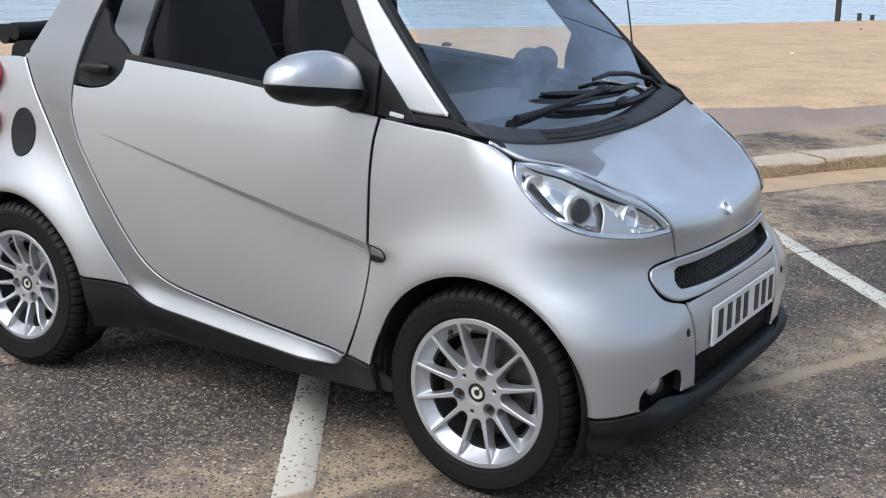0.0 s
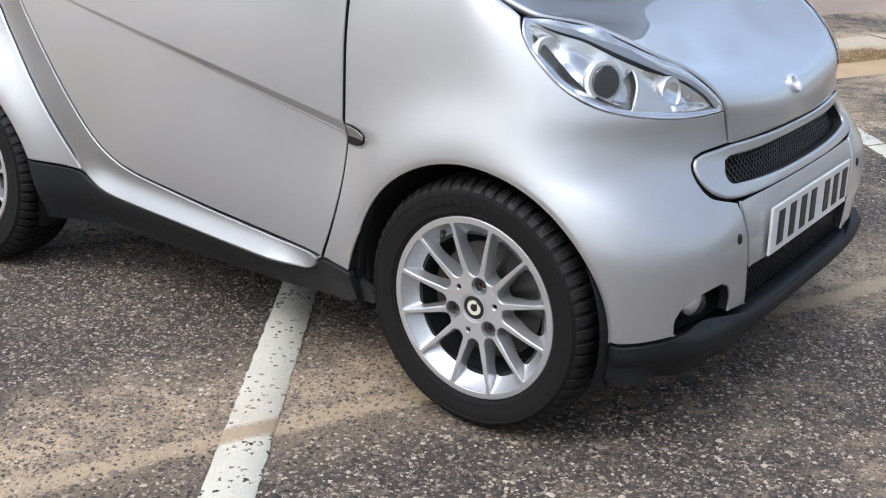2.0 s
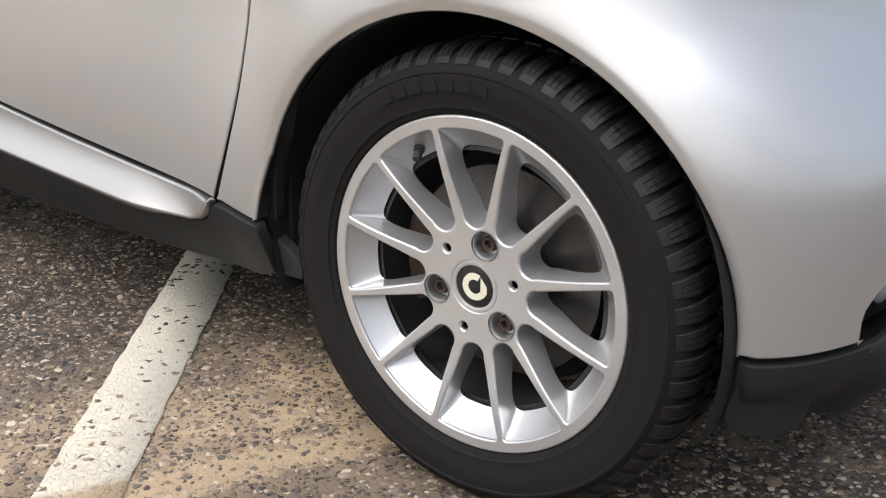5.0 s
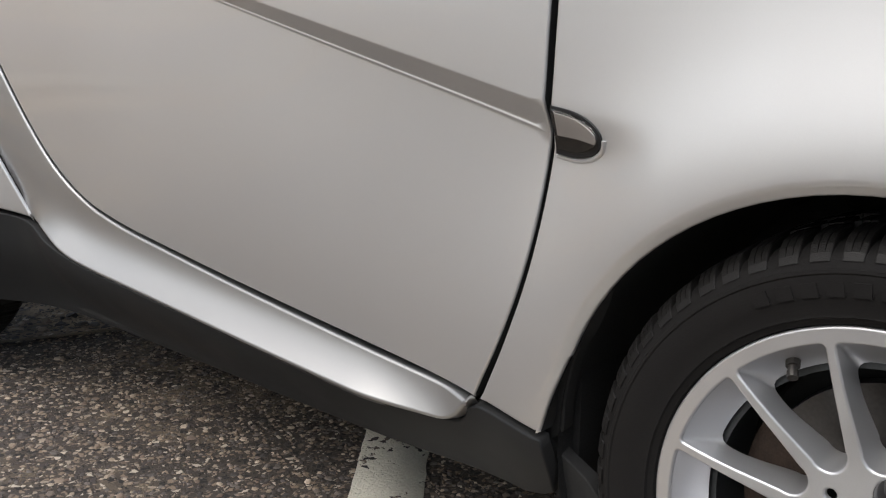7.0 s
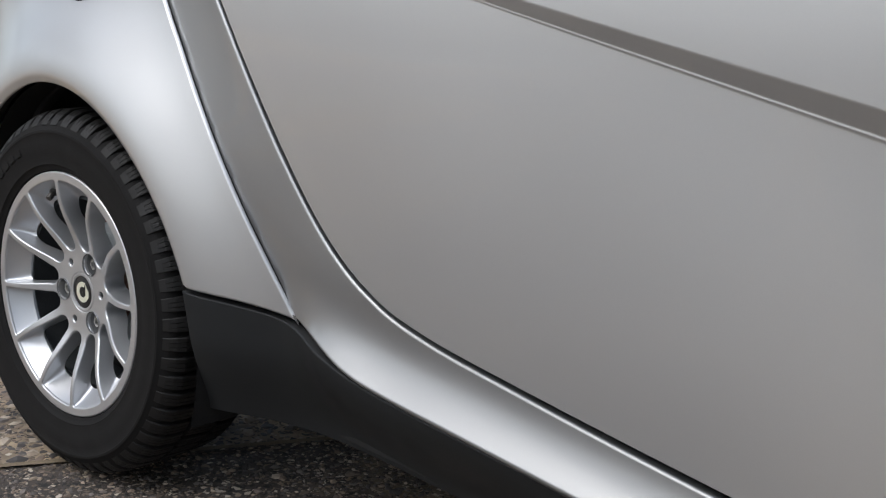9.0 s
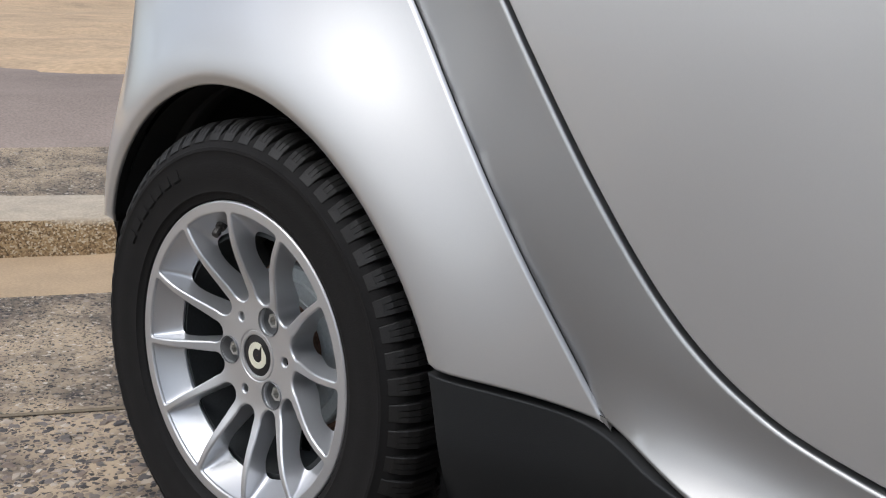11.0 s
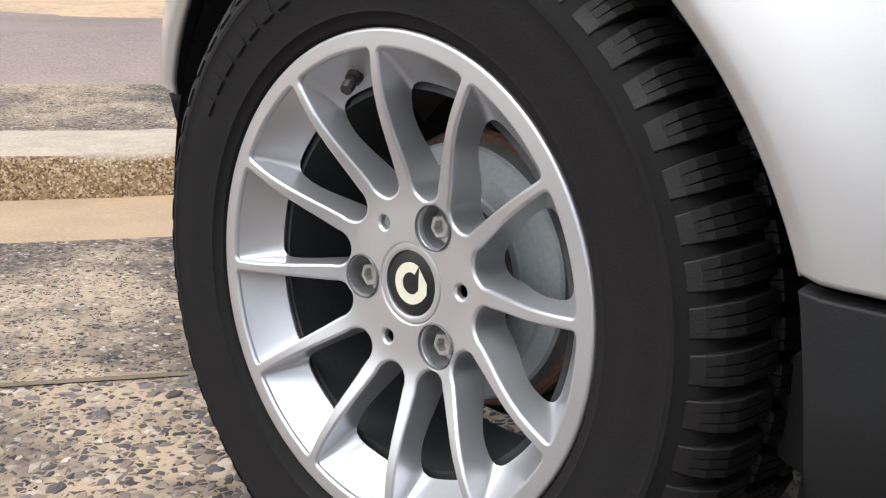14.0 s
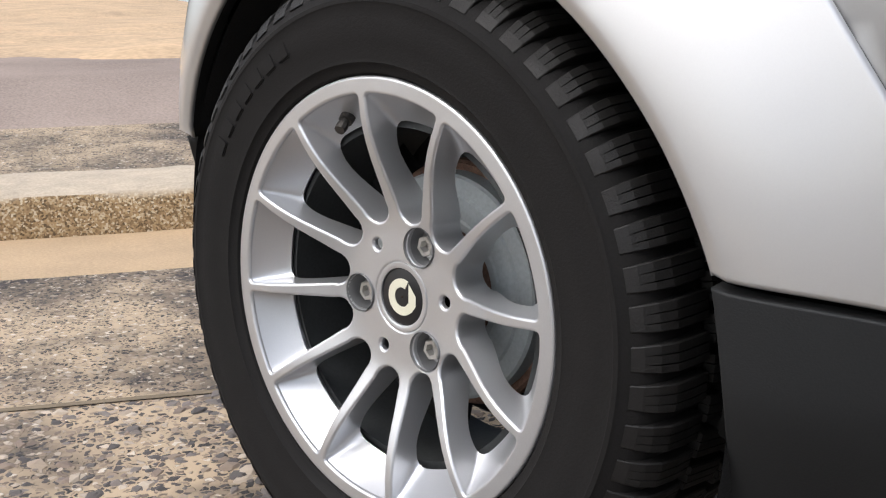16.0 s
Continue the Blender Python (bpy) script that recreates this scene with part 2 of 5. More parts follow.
DRUM = material("painted_drum", (0.42, 0.46, 0.475), 0.6, 0.1, 0, 0, 0.15, 18.0, 300.0, 0.15)
RUST = material("rusty_iron", (0.20, 0.115, 0.08), 0.85, 0.1, 0, 0, 0.6, 90.0, 400.0, 0.5)
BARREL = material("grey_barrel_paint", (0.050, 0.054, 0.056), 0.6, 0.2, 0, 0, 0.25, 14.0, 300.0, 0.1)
CHROME = material("bright_metal", (0.88, 0.88, 0.89), 0.2, 0.6, 0, 0, 0.04, 20.0, 300.0, 0.02)
CREAM = material("cream_enamel", (0.72, 0.70, 0.56), 0.4, 0, 0.3, 0.1, 0.05, 40.0, 300.0, 0.03)
GLASS = pane_material("window_glass", (0.91, 0.97, 0.98), 0.20)
LENS = pane_material("lamp_lens", (0.97, 0.98, 0.98), 0.035)
SMOKE = pane_material("smoked_lens", (0.66, 0.64, 0.62), 0.06)
RED = material("red_lens", (0.55, 0.012, 0.018), 0.12, 0, 1.0, 0.02, 0.06, 20.0, 300.0, 0.02)
FABRIC = material("black_fabric", (0.009, 0.009, 0.0105), 0.9, 0, 0, 0, 0.3, 14.0, 900.0, 0.4)
PLATE = material("white_plate", (0.78, 0.78, 0.76), 0.35, 0, 0.4, 0.05, 0.04, 20.0, 300.0, 0.02)
INK = material("black_ink", (0.012, 0.012, 0.013), 0.4, 0, 0, 0, 0.1, 30.0, 300.0, 0.02)
ASPHALT = ground_material("chip_seal", 112.0, 0.85, True)
COARSE = ground_material("coarse_pebble_seal", 95.0, 1.5, False)
SANDY = ground_material("sandy_seal", 115.0, 1.5, False)
WALKWAY = material("walkway_asphalt", (0.31, 0.245, 0.205), 0.92, 0, 0, 0, 0.34, 1.6, 110.0, 0.9, 0.05, 0, 0.2)
KERB = material("weathered_kerb_concrete", (0.48, 0.40, 0.30), 0.88, 0, 0, 0, 0.25, 16.0, 130.0, 0.9)
SEAM = material("sand_filled_joint", (0.20, 0.155, 0.10), 0.95, 0, 0, 0, 0.3, 20.0, 200.0, 0.5)
SAND = material("beach_sand", (0.52, 0.365, 0.22), 0.92, 0, 0, 0, 0.34, 2.0, 24.0, 1.0)
DRIFT = material("drifted_sand", (0.46, 0.33, 0.20), 0.92, 0, 0, 0, 0.2, 5.0, 150.0, 0.8)
LINE = ground_material("worn_white_line", 112.0, 0.4, True, True)
PEBBLES = material("loose_pebbles", (0.2, 0.19, 0.18), 0.72, 0, 0, 0, 0.15, 40.0, 300.0, 0.2)
SEA = material("sea_water", (0.46, 0.53, 0.57), 0.3, 0, 0, 0, 0.08, 0.15, 0.9, 0.6)
POST = material("weathered_timber", (0.05, 0.045, 0.04), 0.9, 0, 0, 0, 0.3, 8.0, 90.0, 0.5)



def pebble_colours(m):
    """Each stone takes its own colour: slate grey, brown, buff or pale."""
    n, l = m.node_tree.nodes, m.node_tree.links
    geo, ramp, shade = n.new("ShaderNodeNewGeometry"), n.new("ShaderNodeValToRGB"), n.new("ShaderNodeMix")
    for i, (at, c) in enumerate([(0.0, (0.060, 0.053, 0.049)), (0.25, (0.11, 0.094, 0.085)), (0.5, (0.19, 0.163, 0.145)), (0.68, (0.21, 0.155, 0.118)), (0.84, (0.36, 0.285, 0.21)), (1.0, (0.55, 0.46, 0.36))]):
        e = ramp.color_ramp.elements[i] if i < 2 else ramp.color_ramp.elements.new(at)
        e.position, e.color = at, (*c, 1)
    p = n["Principled BSDF"]
    l.new(geo.outputs["Random Per Island"], ramp.inputs[0])
    l.new(ramp.outputs[0], p.inputs["Base Color"])


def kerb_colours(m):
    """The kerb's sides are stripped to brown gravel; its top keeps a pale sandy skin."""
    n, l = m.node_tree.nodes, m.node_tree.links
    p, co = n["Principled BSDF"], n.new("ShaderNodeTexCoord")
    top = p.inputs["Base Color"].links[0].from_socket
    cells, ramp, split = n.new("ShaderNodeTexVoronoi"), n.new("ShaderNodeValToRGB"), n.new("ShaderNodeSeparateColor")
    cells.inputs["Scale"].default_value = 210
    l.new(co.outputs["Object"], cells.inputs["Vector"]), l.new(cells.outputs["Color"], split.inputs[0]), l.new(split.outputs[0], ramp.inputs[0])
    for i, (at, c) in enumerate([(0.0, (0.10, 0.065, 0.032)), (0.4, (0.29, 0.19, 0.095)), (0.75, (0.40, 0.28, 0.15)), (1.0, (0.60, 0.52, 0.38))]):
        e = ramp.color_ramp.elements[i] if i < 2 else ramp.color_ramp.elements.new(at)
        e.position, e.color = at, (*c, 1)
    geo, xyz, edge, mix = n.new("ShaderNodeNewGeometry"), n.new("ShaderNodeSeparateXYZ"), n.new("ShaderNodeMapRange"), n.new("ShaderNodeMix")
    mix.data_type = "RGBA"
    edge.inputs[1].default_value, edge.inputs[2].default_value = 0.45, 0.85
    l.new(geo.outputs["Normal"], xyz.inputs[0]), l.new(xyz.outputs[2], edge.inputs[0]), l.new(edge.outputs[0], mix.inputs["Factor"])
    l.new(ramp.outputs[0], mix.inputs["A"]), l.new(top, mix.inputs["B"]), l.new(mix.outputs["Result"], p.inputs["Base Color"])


pebble_colours(PEBBLES)
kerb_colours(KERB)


# ---- building helpers ----
def mesh_object(name, verts, faces, mat, parent=None, label="", normals=None, smooth=True):
    me = bpy.data.meshes.new(name)
    me.from_pydata([tuple(map(float, v)) for v in verts], [], [tuple(int(i) for i in f) for f in faces])
    me.materials.append(mat)
    me.polygons.foreach_set("use_smooth", [smooth] * len(me.polygons))
    me.update()
    if normals is not None:
        me.normals_split_custom_set_from_vertices([tuple(map(float, v)) for v in normals])
    ob = new(name, me)
    ob.parent = parent
    return tagged(ob, label)


def part(name, bm, mat, parent, label="", smooth=False, angle=0.6):
    """One bmesh as one object under a thing or a part."""
    me = bpy.data.meshes.new(name)
    bmesh.ops.recalc_face_normals(bm, faces=bm.faces)
    if smooth:
        for f in bm.faces:
            f.smooth = True
        for e in bm.edges:
            if len(e.link_faces) == 2 and e.calc_face_angle(0) > angle:
                e.smooth = False
    bm.to_mesh(me)
    bm.free()
    me.materials.append(mat)
    ob = new(name, me)
    ob.parent = parent
    return tagged(ob, label)


def box(bm, lo, hi, bevel=0.0, m=None):
    made = bmesh.ops.create_cube(bm, size=1.0)["verts"]
    c = [(a + b) / 2 for a, b in zip(lo, hi)]
    for v in made:
        v.co = Vector([c[i] + v.co[i] * (hi[i] - lo[i]) for i in range(3)])
    if bevel:
        edges = {e for v in made for e in v.link_edges}
        made = list({v for f in bmesh.ops.bevel(bm, geom=list(edges), offset=bevel, segments=2, affect="EDGES")["faces"] for v in f.verts} | {v for v in made if v.is_valid})
    if m is not None:
        bmesh.ops.transform(bm, matrix=m, verts=made)
    return made


def turned(bm, profile, centre, steps=64, start=0.0, sweep=360.0):
    """A profile of (radius, outward) turned about the car's crosswise axis; outward is towards -y."""
    full = abs(sweep - 360) < 1e-6
    rings = []
    for i in range(steps if full else steps + 1):
        a = radians(start + sweep * i / steps)
        rings.append([bm.verts.new((centre[0] + r * math.cos(a), centre[1] - d, centre[2] + r * math.sin(a))) for r, d in profile])
    for i in range(steps):
        a, b = rings[i], rings[(i + 1) % len(rings)]
        for j in range(len(profile) - 1):
            bm.faces.new((a[j], a[j + 1], b[j + 1], b[j]))


def tube(bm, points, radius, sides=8):
    """A round bar along points; radius may be a list."""
    pts = [Vector(p) for p in points]
    radii = radius if isinstance(radius, (list, tuple)) else [radius] * len(pts)
    rings = []
    for i, p in enumerate(pts):
        along = (pts[min(i + 1, len(pts) - 1)] - pts[max(i - 1, 0)]).normalized()
        side = along.cross(Vector((0.13, 0.27, 0.95))).normalized()
        up = side.cross(along)
        rings.append([bm.verts.new(p + radii[i] * (math.cos(2 * math.pi * k / sides) * side + math.sin(2 * math.pi * k / sides) * up)) for k in range(sides)])
    for a, b in zip(rings, rings[1:]):
        for k in range(sides):
            bm.faces.new((a[k], a[(k + 1) % sides], b[(k + 1) % sides], b[k]))
    bm.faces.new(rings[0]), bm.faces.new(rings[-1])


def curve(points, step=0.012):
    """A smooth line through control points, evenly stepped."""
    p = np.array(points, float)
    if len(p) == 2:
        k = max(int(np.linalg.norm(p[1] - p[0]) / step), 1)
        return p[0] + (p[1] - p[0]) * np.linspace(0, 1, k + 1)[:, None]
    q = np.vstack([2 * p[0] - p[1], p, 2 * p[-1] - p[-2]])
    out = []
    for i in range(len(p) - 1):
        a, b, c, d = q[i : i + 4]
        t = np.linspace(0, 1, max(int(np.linalg.norm(c - b) / step), 1), endpoint=False)[:, None]
        out.append(0.5 * (2 * b + (c - a) * t + (2 * a - 5 * b + 4 * c - d) * t * t + (3 * b - a - 3 * c + d) * t**3))
    return np.vstack(out + [p[-1:]])


def loop(*runs, step=0.012):
    """A closed outline of runs of control points, sharp where the runs meet."""
    pts = np.vstack([curve(r, step) for r in runs])
    keep = [i for i in range(len(pts)) if np.linalg.norm(pts[i] - pts[i - 1]) > 1e-4]
    pts = pts[keep]
    area = (pts[:, 0] * np.roll(pts[:, 1], -1) - np.roll(pts[:, 0], -1) * pts[:, 1]).sum()
    return pts if area > 0 else pts[::-1]


def from_edge(outline, u, v):
    """How far places lie from an outline."""
    u, v = np.broadcast_arrays(np.asarray(u, float), np.asarray(v, float))
    d = np.full(u.shape, 9.0)
    for a, b in zip(outline, np.roll(outline, -1, 0)):
        e = b - a
        t = np.clip(((u - a[0]) * e[0] + (v - a[1]) * e[1]) / (e @ e), 0, 1)
        d = np.minimum(d, np.hypot(u - a[0] - t * e[0], v - a[1] - t * e[1]))
    return d


def inset(pts, by):
    """The outline drawn in by a little all round."""
    t = np.roll(pts, -1, 0) - np.roll(pts, 1, 0)
    t /= np.linalg.norm(t, axis=1, keepdims=True) + 1e-12
    return pts + by * np.stack([-t[:, 1], t[:, 0]], 1)


def within(pts, q):
    """Which of the points q lie inside the outline."""
    a, b = pts, np.roll(pts, -1, 0)
    cross = (a[:, 1] > q[:, 1, None]) != (b[:, 1] > q[:, 1, None])
    at = a[:, 0] + (q[:, 1, None] - a[:, 1]) * (b[:, 0] - a[:, 0]) / np.where(np.abs(b[:, 1] - a[:, 1]) < 1e-12, 1e-12, b[:, 1] - a[:, 1])
    return (cross & (q[:, 0, None] < at)).sum(1) % 2 == 1


def net(outline, holes=(), grid=0.016, lines=()):
    """Triangles that fill an outline with holes; also the loops of its edges."""
    from mathutils.geometry import delaunay_2d_cdt
    pts, edges, loops = [], [], []
    for k, o in enumerate((outline, *holes)):
        first = len(pts)
        pts += [tuple(p) for p in o]
        idx = list(range(first, len(pts)))
        edges += list(zip(idx, idx[1:] + idx[:1]))
        loops.append(idx if k == 0 else idx[::-1])
    for line in lines:
        first = len(pts)
        pts += [tuple(p) for p in line]
        edges += [(i, i + 1) for i in range(first, len(pts) - 1)]
    lo, hi = outline.min(0), outline.max(0)
    gx, gy = np.meshgrid(np.arange(lo[0], hi[0], grid), np.arange(lo[1], hi[1], grid))
    gx = gx + (np.arange(gx.shape[0]) % 2)[:, None] * grid / 2
    q = np.stack([gx.ravel(), gy.ravel()], 1)
    ok = within(outline, q)
    for h in holes:
        ok &= ~within(h, q)
    q = q[ok]
    ring = np.array(pts)
    far = np.array([((ring - p) ** 2).sum(1).min() for p in q]) > (0.55 * grid) ** 2 if len(q) else []
    pts += [tuple(p) for p in q[far]] if len(q) else []
    got = delaunay_2d_cdt([Vector(p) for p in pts], edges, [], 0, 1e-7, True)
    v2, faces, origin = np.array([tuple(v) for v in got[0]]), np.array(got[2]), got[3]
    mid = v2[faces].mean(1)
    ok = within(outline, mid)
    for h in holes:
        ok &= ~within(h, mid)
    back = {o: i for i, os in enumerate(origin) for o in os}
    return v2, faces[ok], [[back[i] for i in lp] for lp in loops]


def panel(name, mat, parent, surface, outline, holes=(), label="", grid=0.016, gap=0.0022, edge=0.0025, deep=0.014, lines=(), mirror=False, roll=None, wall=None):
    """A curved sheet over an outline, with rounded, turned-in edges. surface(u, v) gives the place."""
    out = inset(outline, gap + edge)
    cut = [inset(h, -(gap + edge)) for h in holes]
    uv, tris, loops = net(out, cut, grid, lines)
    e = 4e-4
    p = surface(uv[:, 0], uv[:, 1])
    du = surface(uv[:, 0] + e, uv[:, 1]) - surface(uv[:, 0] - e, uv[:, 1])
    dv = surface(uv[:, 0], uv[:, 1] + e) - surface(uv[:, 0], uv[:, 1] - e)
    nrm = np.cross(du, dv)
    nrm /= np.linalg.norm(nrm, axis=1, keepdims=True) + 1e-12
    verts, norms, faces = [p], [nrm], [tuple(f) for f in tris]
    count, walls = len(p), []
    for k, lp in enumerate(loops):
        lp = np.array(lp)
        lp = lp[np.array([lp[i] != lp[i - 1] for i in range(len(lp))])]
        base, n0 = p[lp], nrm[lp]
        t = np.roll(base, -1, 0) - np.roll(base, 1, 0)
        t /= np.linalg.norm(t, axis=1, keepdims=True) + 1e-12
        o = np.cross(t, n0)
        o /= np.linalg.norm(o, axis=1, keepdims=True) + 1e-12
        prev = lp
        ed = roll if (roll and k == 0) else edge
        for f, extra in ((30, 0), (60, 0), (90, 0), (90, deep)):
            a = radians(f)
            verts.append(base + o * ed * math.sin(a) - n0 * (ed * (1 - math.cos(a)) + extra))
            norms.append(o * math.sin(a) + n0 * math.cos(a))
            if extra:
                walls += range(len(faces), len(faces) + len(lp))
            now = np.arange(count, count + len(lp))
            count += len(lp)
            for i in range(len(lp)):
                j = (i + 1) % len(lp)
                faces.append((prev[i], now[i], now[j], prev[j]))
            prev = now
    v, nn = np.vstack(verts), np.vstack(norms)
    if mirror:
        v, nn = v * (1, -1, 1), nn * (1, -1, 1)
        faces = [f[::-1] for f in faces]
    ob = mesh_object(name, v, faces, mat, parent, label, nn)
    # unless wall is given, deepest edge faces are coloured near black as gap shade
    ob.data.materials.append(wall or DARK)
    for i in walls:
        ob.data.polygons[i].material_index = 1
    return ob


def sheet(name, mat, parent, surface, us, vs, label="", thick=0.0):
    """A grid of surface(u, v) over us and vs; thick: how far its back lies behind."""
    u, v = np.meshgrid(us, vs, indexing="ij")
    p = surface(u, v)
    a, b = u.shape
    idx = np.arange(a * b).reshape(a, b)
    faces = [(idx[i, j], idx[i + 1, j], idx[i + 1, j + 1], idx[i, j + 1]) for i in range(a - 1) for j in range(b - 1)]
    ob = mesh_object(name, p.reshape(-1, 3), faces, mat, parent, label)
    if thick:
        mod = ob.modifiers.new("thickness", "SOLIDIFY")
        mod.thickness, mod.offset = thick, -1
    return ob


# ---- ground, kerb, walkway, beach, sea ----
KD, KN, K0 = Vector((0.495, 0.869, 0)), Vector((-0.869, 0.495, 0)), Vector((-3.66, -0.37, 0))


def shore(along, out, z):
    """A place by its way along the kerb, its way out towards the sea, and its height."""
    return K0 + KD * along + KN * out + Vector((0, 0, z))


def strip(name, mat, stations, lo, hi, label, category, step=None, wave=0.0, cell=1.0, spread=0.0, dune=0.0):
    """Ground between lines of (out, z), running along the kerb from lo to hi."""
    n = max(int((hi - lo) / (step or (hi - lo))), 1)
    verts, faces = [], []
    for i in range(n + 1):
        for o, z in stations:
            along = lo + (hi - lo) * i / n
            p = shore(along, o + spread * min(max(7.5 - along, 0.0), 9.0), z)
            if wave:
                p.z += wave * noise.noise(p * cell) * min(1.0, 4 * (o - stations[0][0]))
            if dune:
                a, b = min(max((2.5 - along) / 4, 0), 1), min(max((o - 12) / 11, 0), 1)
                p.z += dune * a * a * (3 - 2 * a) * b * b * (3 - 2 * b)
            verts.append(p)
    k = len(stations)
    for i in range(n):
        for j in range(k - 1):
            faces.append((i * k + j, i * k + k + j, i * k + k + j + 1, i * k + j + 1))
    ob = mesh_object(name, verts, faces, mat)
    return tagged(ob, label, category, kind="structure")


strip("ground", ASPHALT, [(-400, 0), (-60, 0), (-1.2, 0), (0.03, 0)], -500, 500, "old chip-seal car park with sand blown into its stones", "car park")
strip("coarse_patch", COARSE, [(-1.72, 0.003), (-1.15, 0.003)], -30, 40, "band of coarse pebbles set in sandy binder", "car park", 2.0)
strip("sandy_margin", SANDY, [(-1.14, 0.004), (-0.3, 0.004)], -30, 40, "sand-filled chip-seal beside the kerb", "car park", 2.0)
for seam_out in (-1.725, -1.145):
    strip("joint", SEAM, [(seam_out - 0.007, 0.005), (seam_out + 0.007, 0.005)], -30, 40, "sand-filled joint in the surface", "joint", 0.1, 0.003, 9.0)
strip("walkway", WALKWAY, [(0.28, 0.10), (1.0, 0.157), (1.55, 0.285), (3.6, 0.288)], -120, 200, "grey-brown asphalt walkway between kerb and beach", "walkway", 2.0)
strip("walkway_edging", SANDY, [(0.29, 0.116), (1.0, 0.163)], -40, 60, "rough sandy stone strip behind the kerb", "walkway", 2.0)
beach_lines = [(1.44, 0.262), (1.56, 0.289), (1.70, 0.302)] + [(1.8 + 0.25 * i, 0.312) for i in range(23)] + [(7.5 + 0.8 * i, 0.31 - 0.006 * i) for i in range(12)] + [(17, 0.2), (22, 0.12), (28, -0.05), (32.6, -0.3), (40, -0.8)]
strip("beach", SAND, beach_lines, -60, 110, "wind-rippled golden beach sand with footprints", "beach", 0.3, 0.05, 1.7, 0.16, 0.6)
strip("sea", SEA, [(32.0, -0.3), (60, -0.3), (200, -0.3), (3000, -0.3)], -2500, 2500, "calm pale blue-grey sea under cloud", "sea", 50.0)

kerb = tagged(new("kerb"), "weathered sandy concrete kerb along the walkway", "kerb", kind="structure")
kb = bmesh.new()
prof = [(0.0, -0.05), (0.0, 0.082), (0.014, 0.103), (0.034, 0.112), (0.29, 0.120), (0.29, -0.05)]
cuts = 14
for i in range(cuts):
    a = 0.905 * i / (cuts - 1)
    for j, (o, z) in enumerate(prof):
        jag = 0.010 * noise.noise(Vector((a * 9, o * 30, z * 30))) + 0.005 * noise.noise(Vector((a * 40, o * 60, z * 60)))
        kb.verts.new((a, o + (jag if 0 < j < 4 else 0), z + (jag * 0.5 if 0 < j < 5 else 0)))
kb.verts.ensure_lookup_table()
for i in range(cuts - 1):
    for j in range(len(prof) - 1):
        kb.faces.new((kb.verts[i * 6 + j], kb.verts[i * 6 + 6 + j], kb.verts[i * 6 + 7 + j], kb.verts[i * 6 + 1 + j]))
kb.faces.new([kb.verts[j] for j in range(6)]), kb.faces.new([kb.verts[(cuts - 1) * 6 + j] for j in range(5, -1, -1)])
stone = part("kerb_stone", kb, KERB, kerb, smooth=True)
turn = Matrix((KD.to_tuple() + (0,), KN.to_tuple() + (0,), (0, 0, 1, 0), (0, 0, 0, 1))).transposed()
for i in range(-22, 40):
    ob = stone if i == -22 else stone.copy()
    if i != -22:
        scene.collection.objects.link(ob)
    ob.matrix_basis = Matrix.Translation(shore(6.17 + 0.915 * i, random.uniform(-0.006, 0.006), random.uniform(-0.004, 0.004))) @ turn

# sand that the wind has laid against the kerb
sand_lines = [(-0.44, -0.004), (-0.38, 0.004), (-0.3, 0.008), (-0.15, 0.009), (-0.04, 0.010), (0.004, 0.012)]
strip("sand_drift", DRIFT, sand_lines, -14, 24, "pale sand drifted along the foot of the kerb", "sand", 0.12, 0.012, 2.3)


def white_line(a, b, width, label):
    """A worn painted line with broken edges, a hair proud of the ground."""
    a, b = Vector((*a, 0)), Vector((*b, 0))
    d = (b - a).normalized()
    s = Vector((-d.y, d.x, 0))
    n = int((b - a).length / 0.025)
    verts, faces = [], []
    for i in range(n + 1):
        p = a + (b - a) * i / n
        w = [width / 2 * k + 0.003 * noise.noise(p * 23 + Vector((k * 9, 0, 0))) + 0.003 * noise.noise(p * 90 + Vector((k * 5, 0, 3))) for k in (-1, 1)]
        verts += [p + s * w[0] + Vector((0, 0, 0.002)), p + s * w[0] * 0.97 + Vector((0, 0, 0.0045)), p + s * w[1] * 0.97 + Vector((0, 0, 0.0045)), p + s * w[1] + Vector((0, 0, 0.002))]
    for i in range(n):
        for j in range(3):
            faces.append((4 * i + j, 4 * i + 4 + j, 4 * i + 5 + j, 4 * i + 1 + j))
    return tagged(mesh_object("parking_line", verts, faces, LINE), label, "road marking", "parking bay lines", "structure")


white_line((-1.708, 0.75), (0.676, -2.42), 0.112, "worn white painted parking line, partly under sand")
white_line((-1.35, 4.15), (1.9, 0.02), 0.10, "worn white painted bay line on the chip-seal")


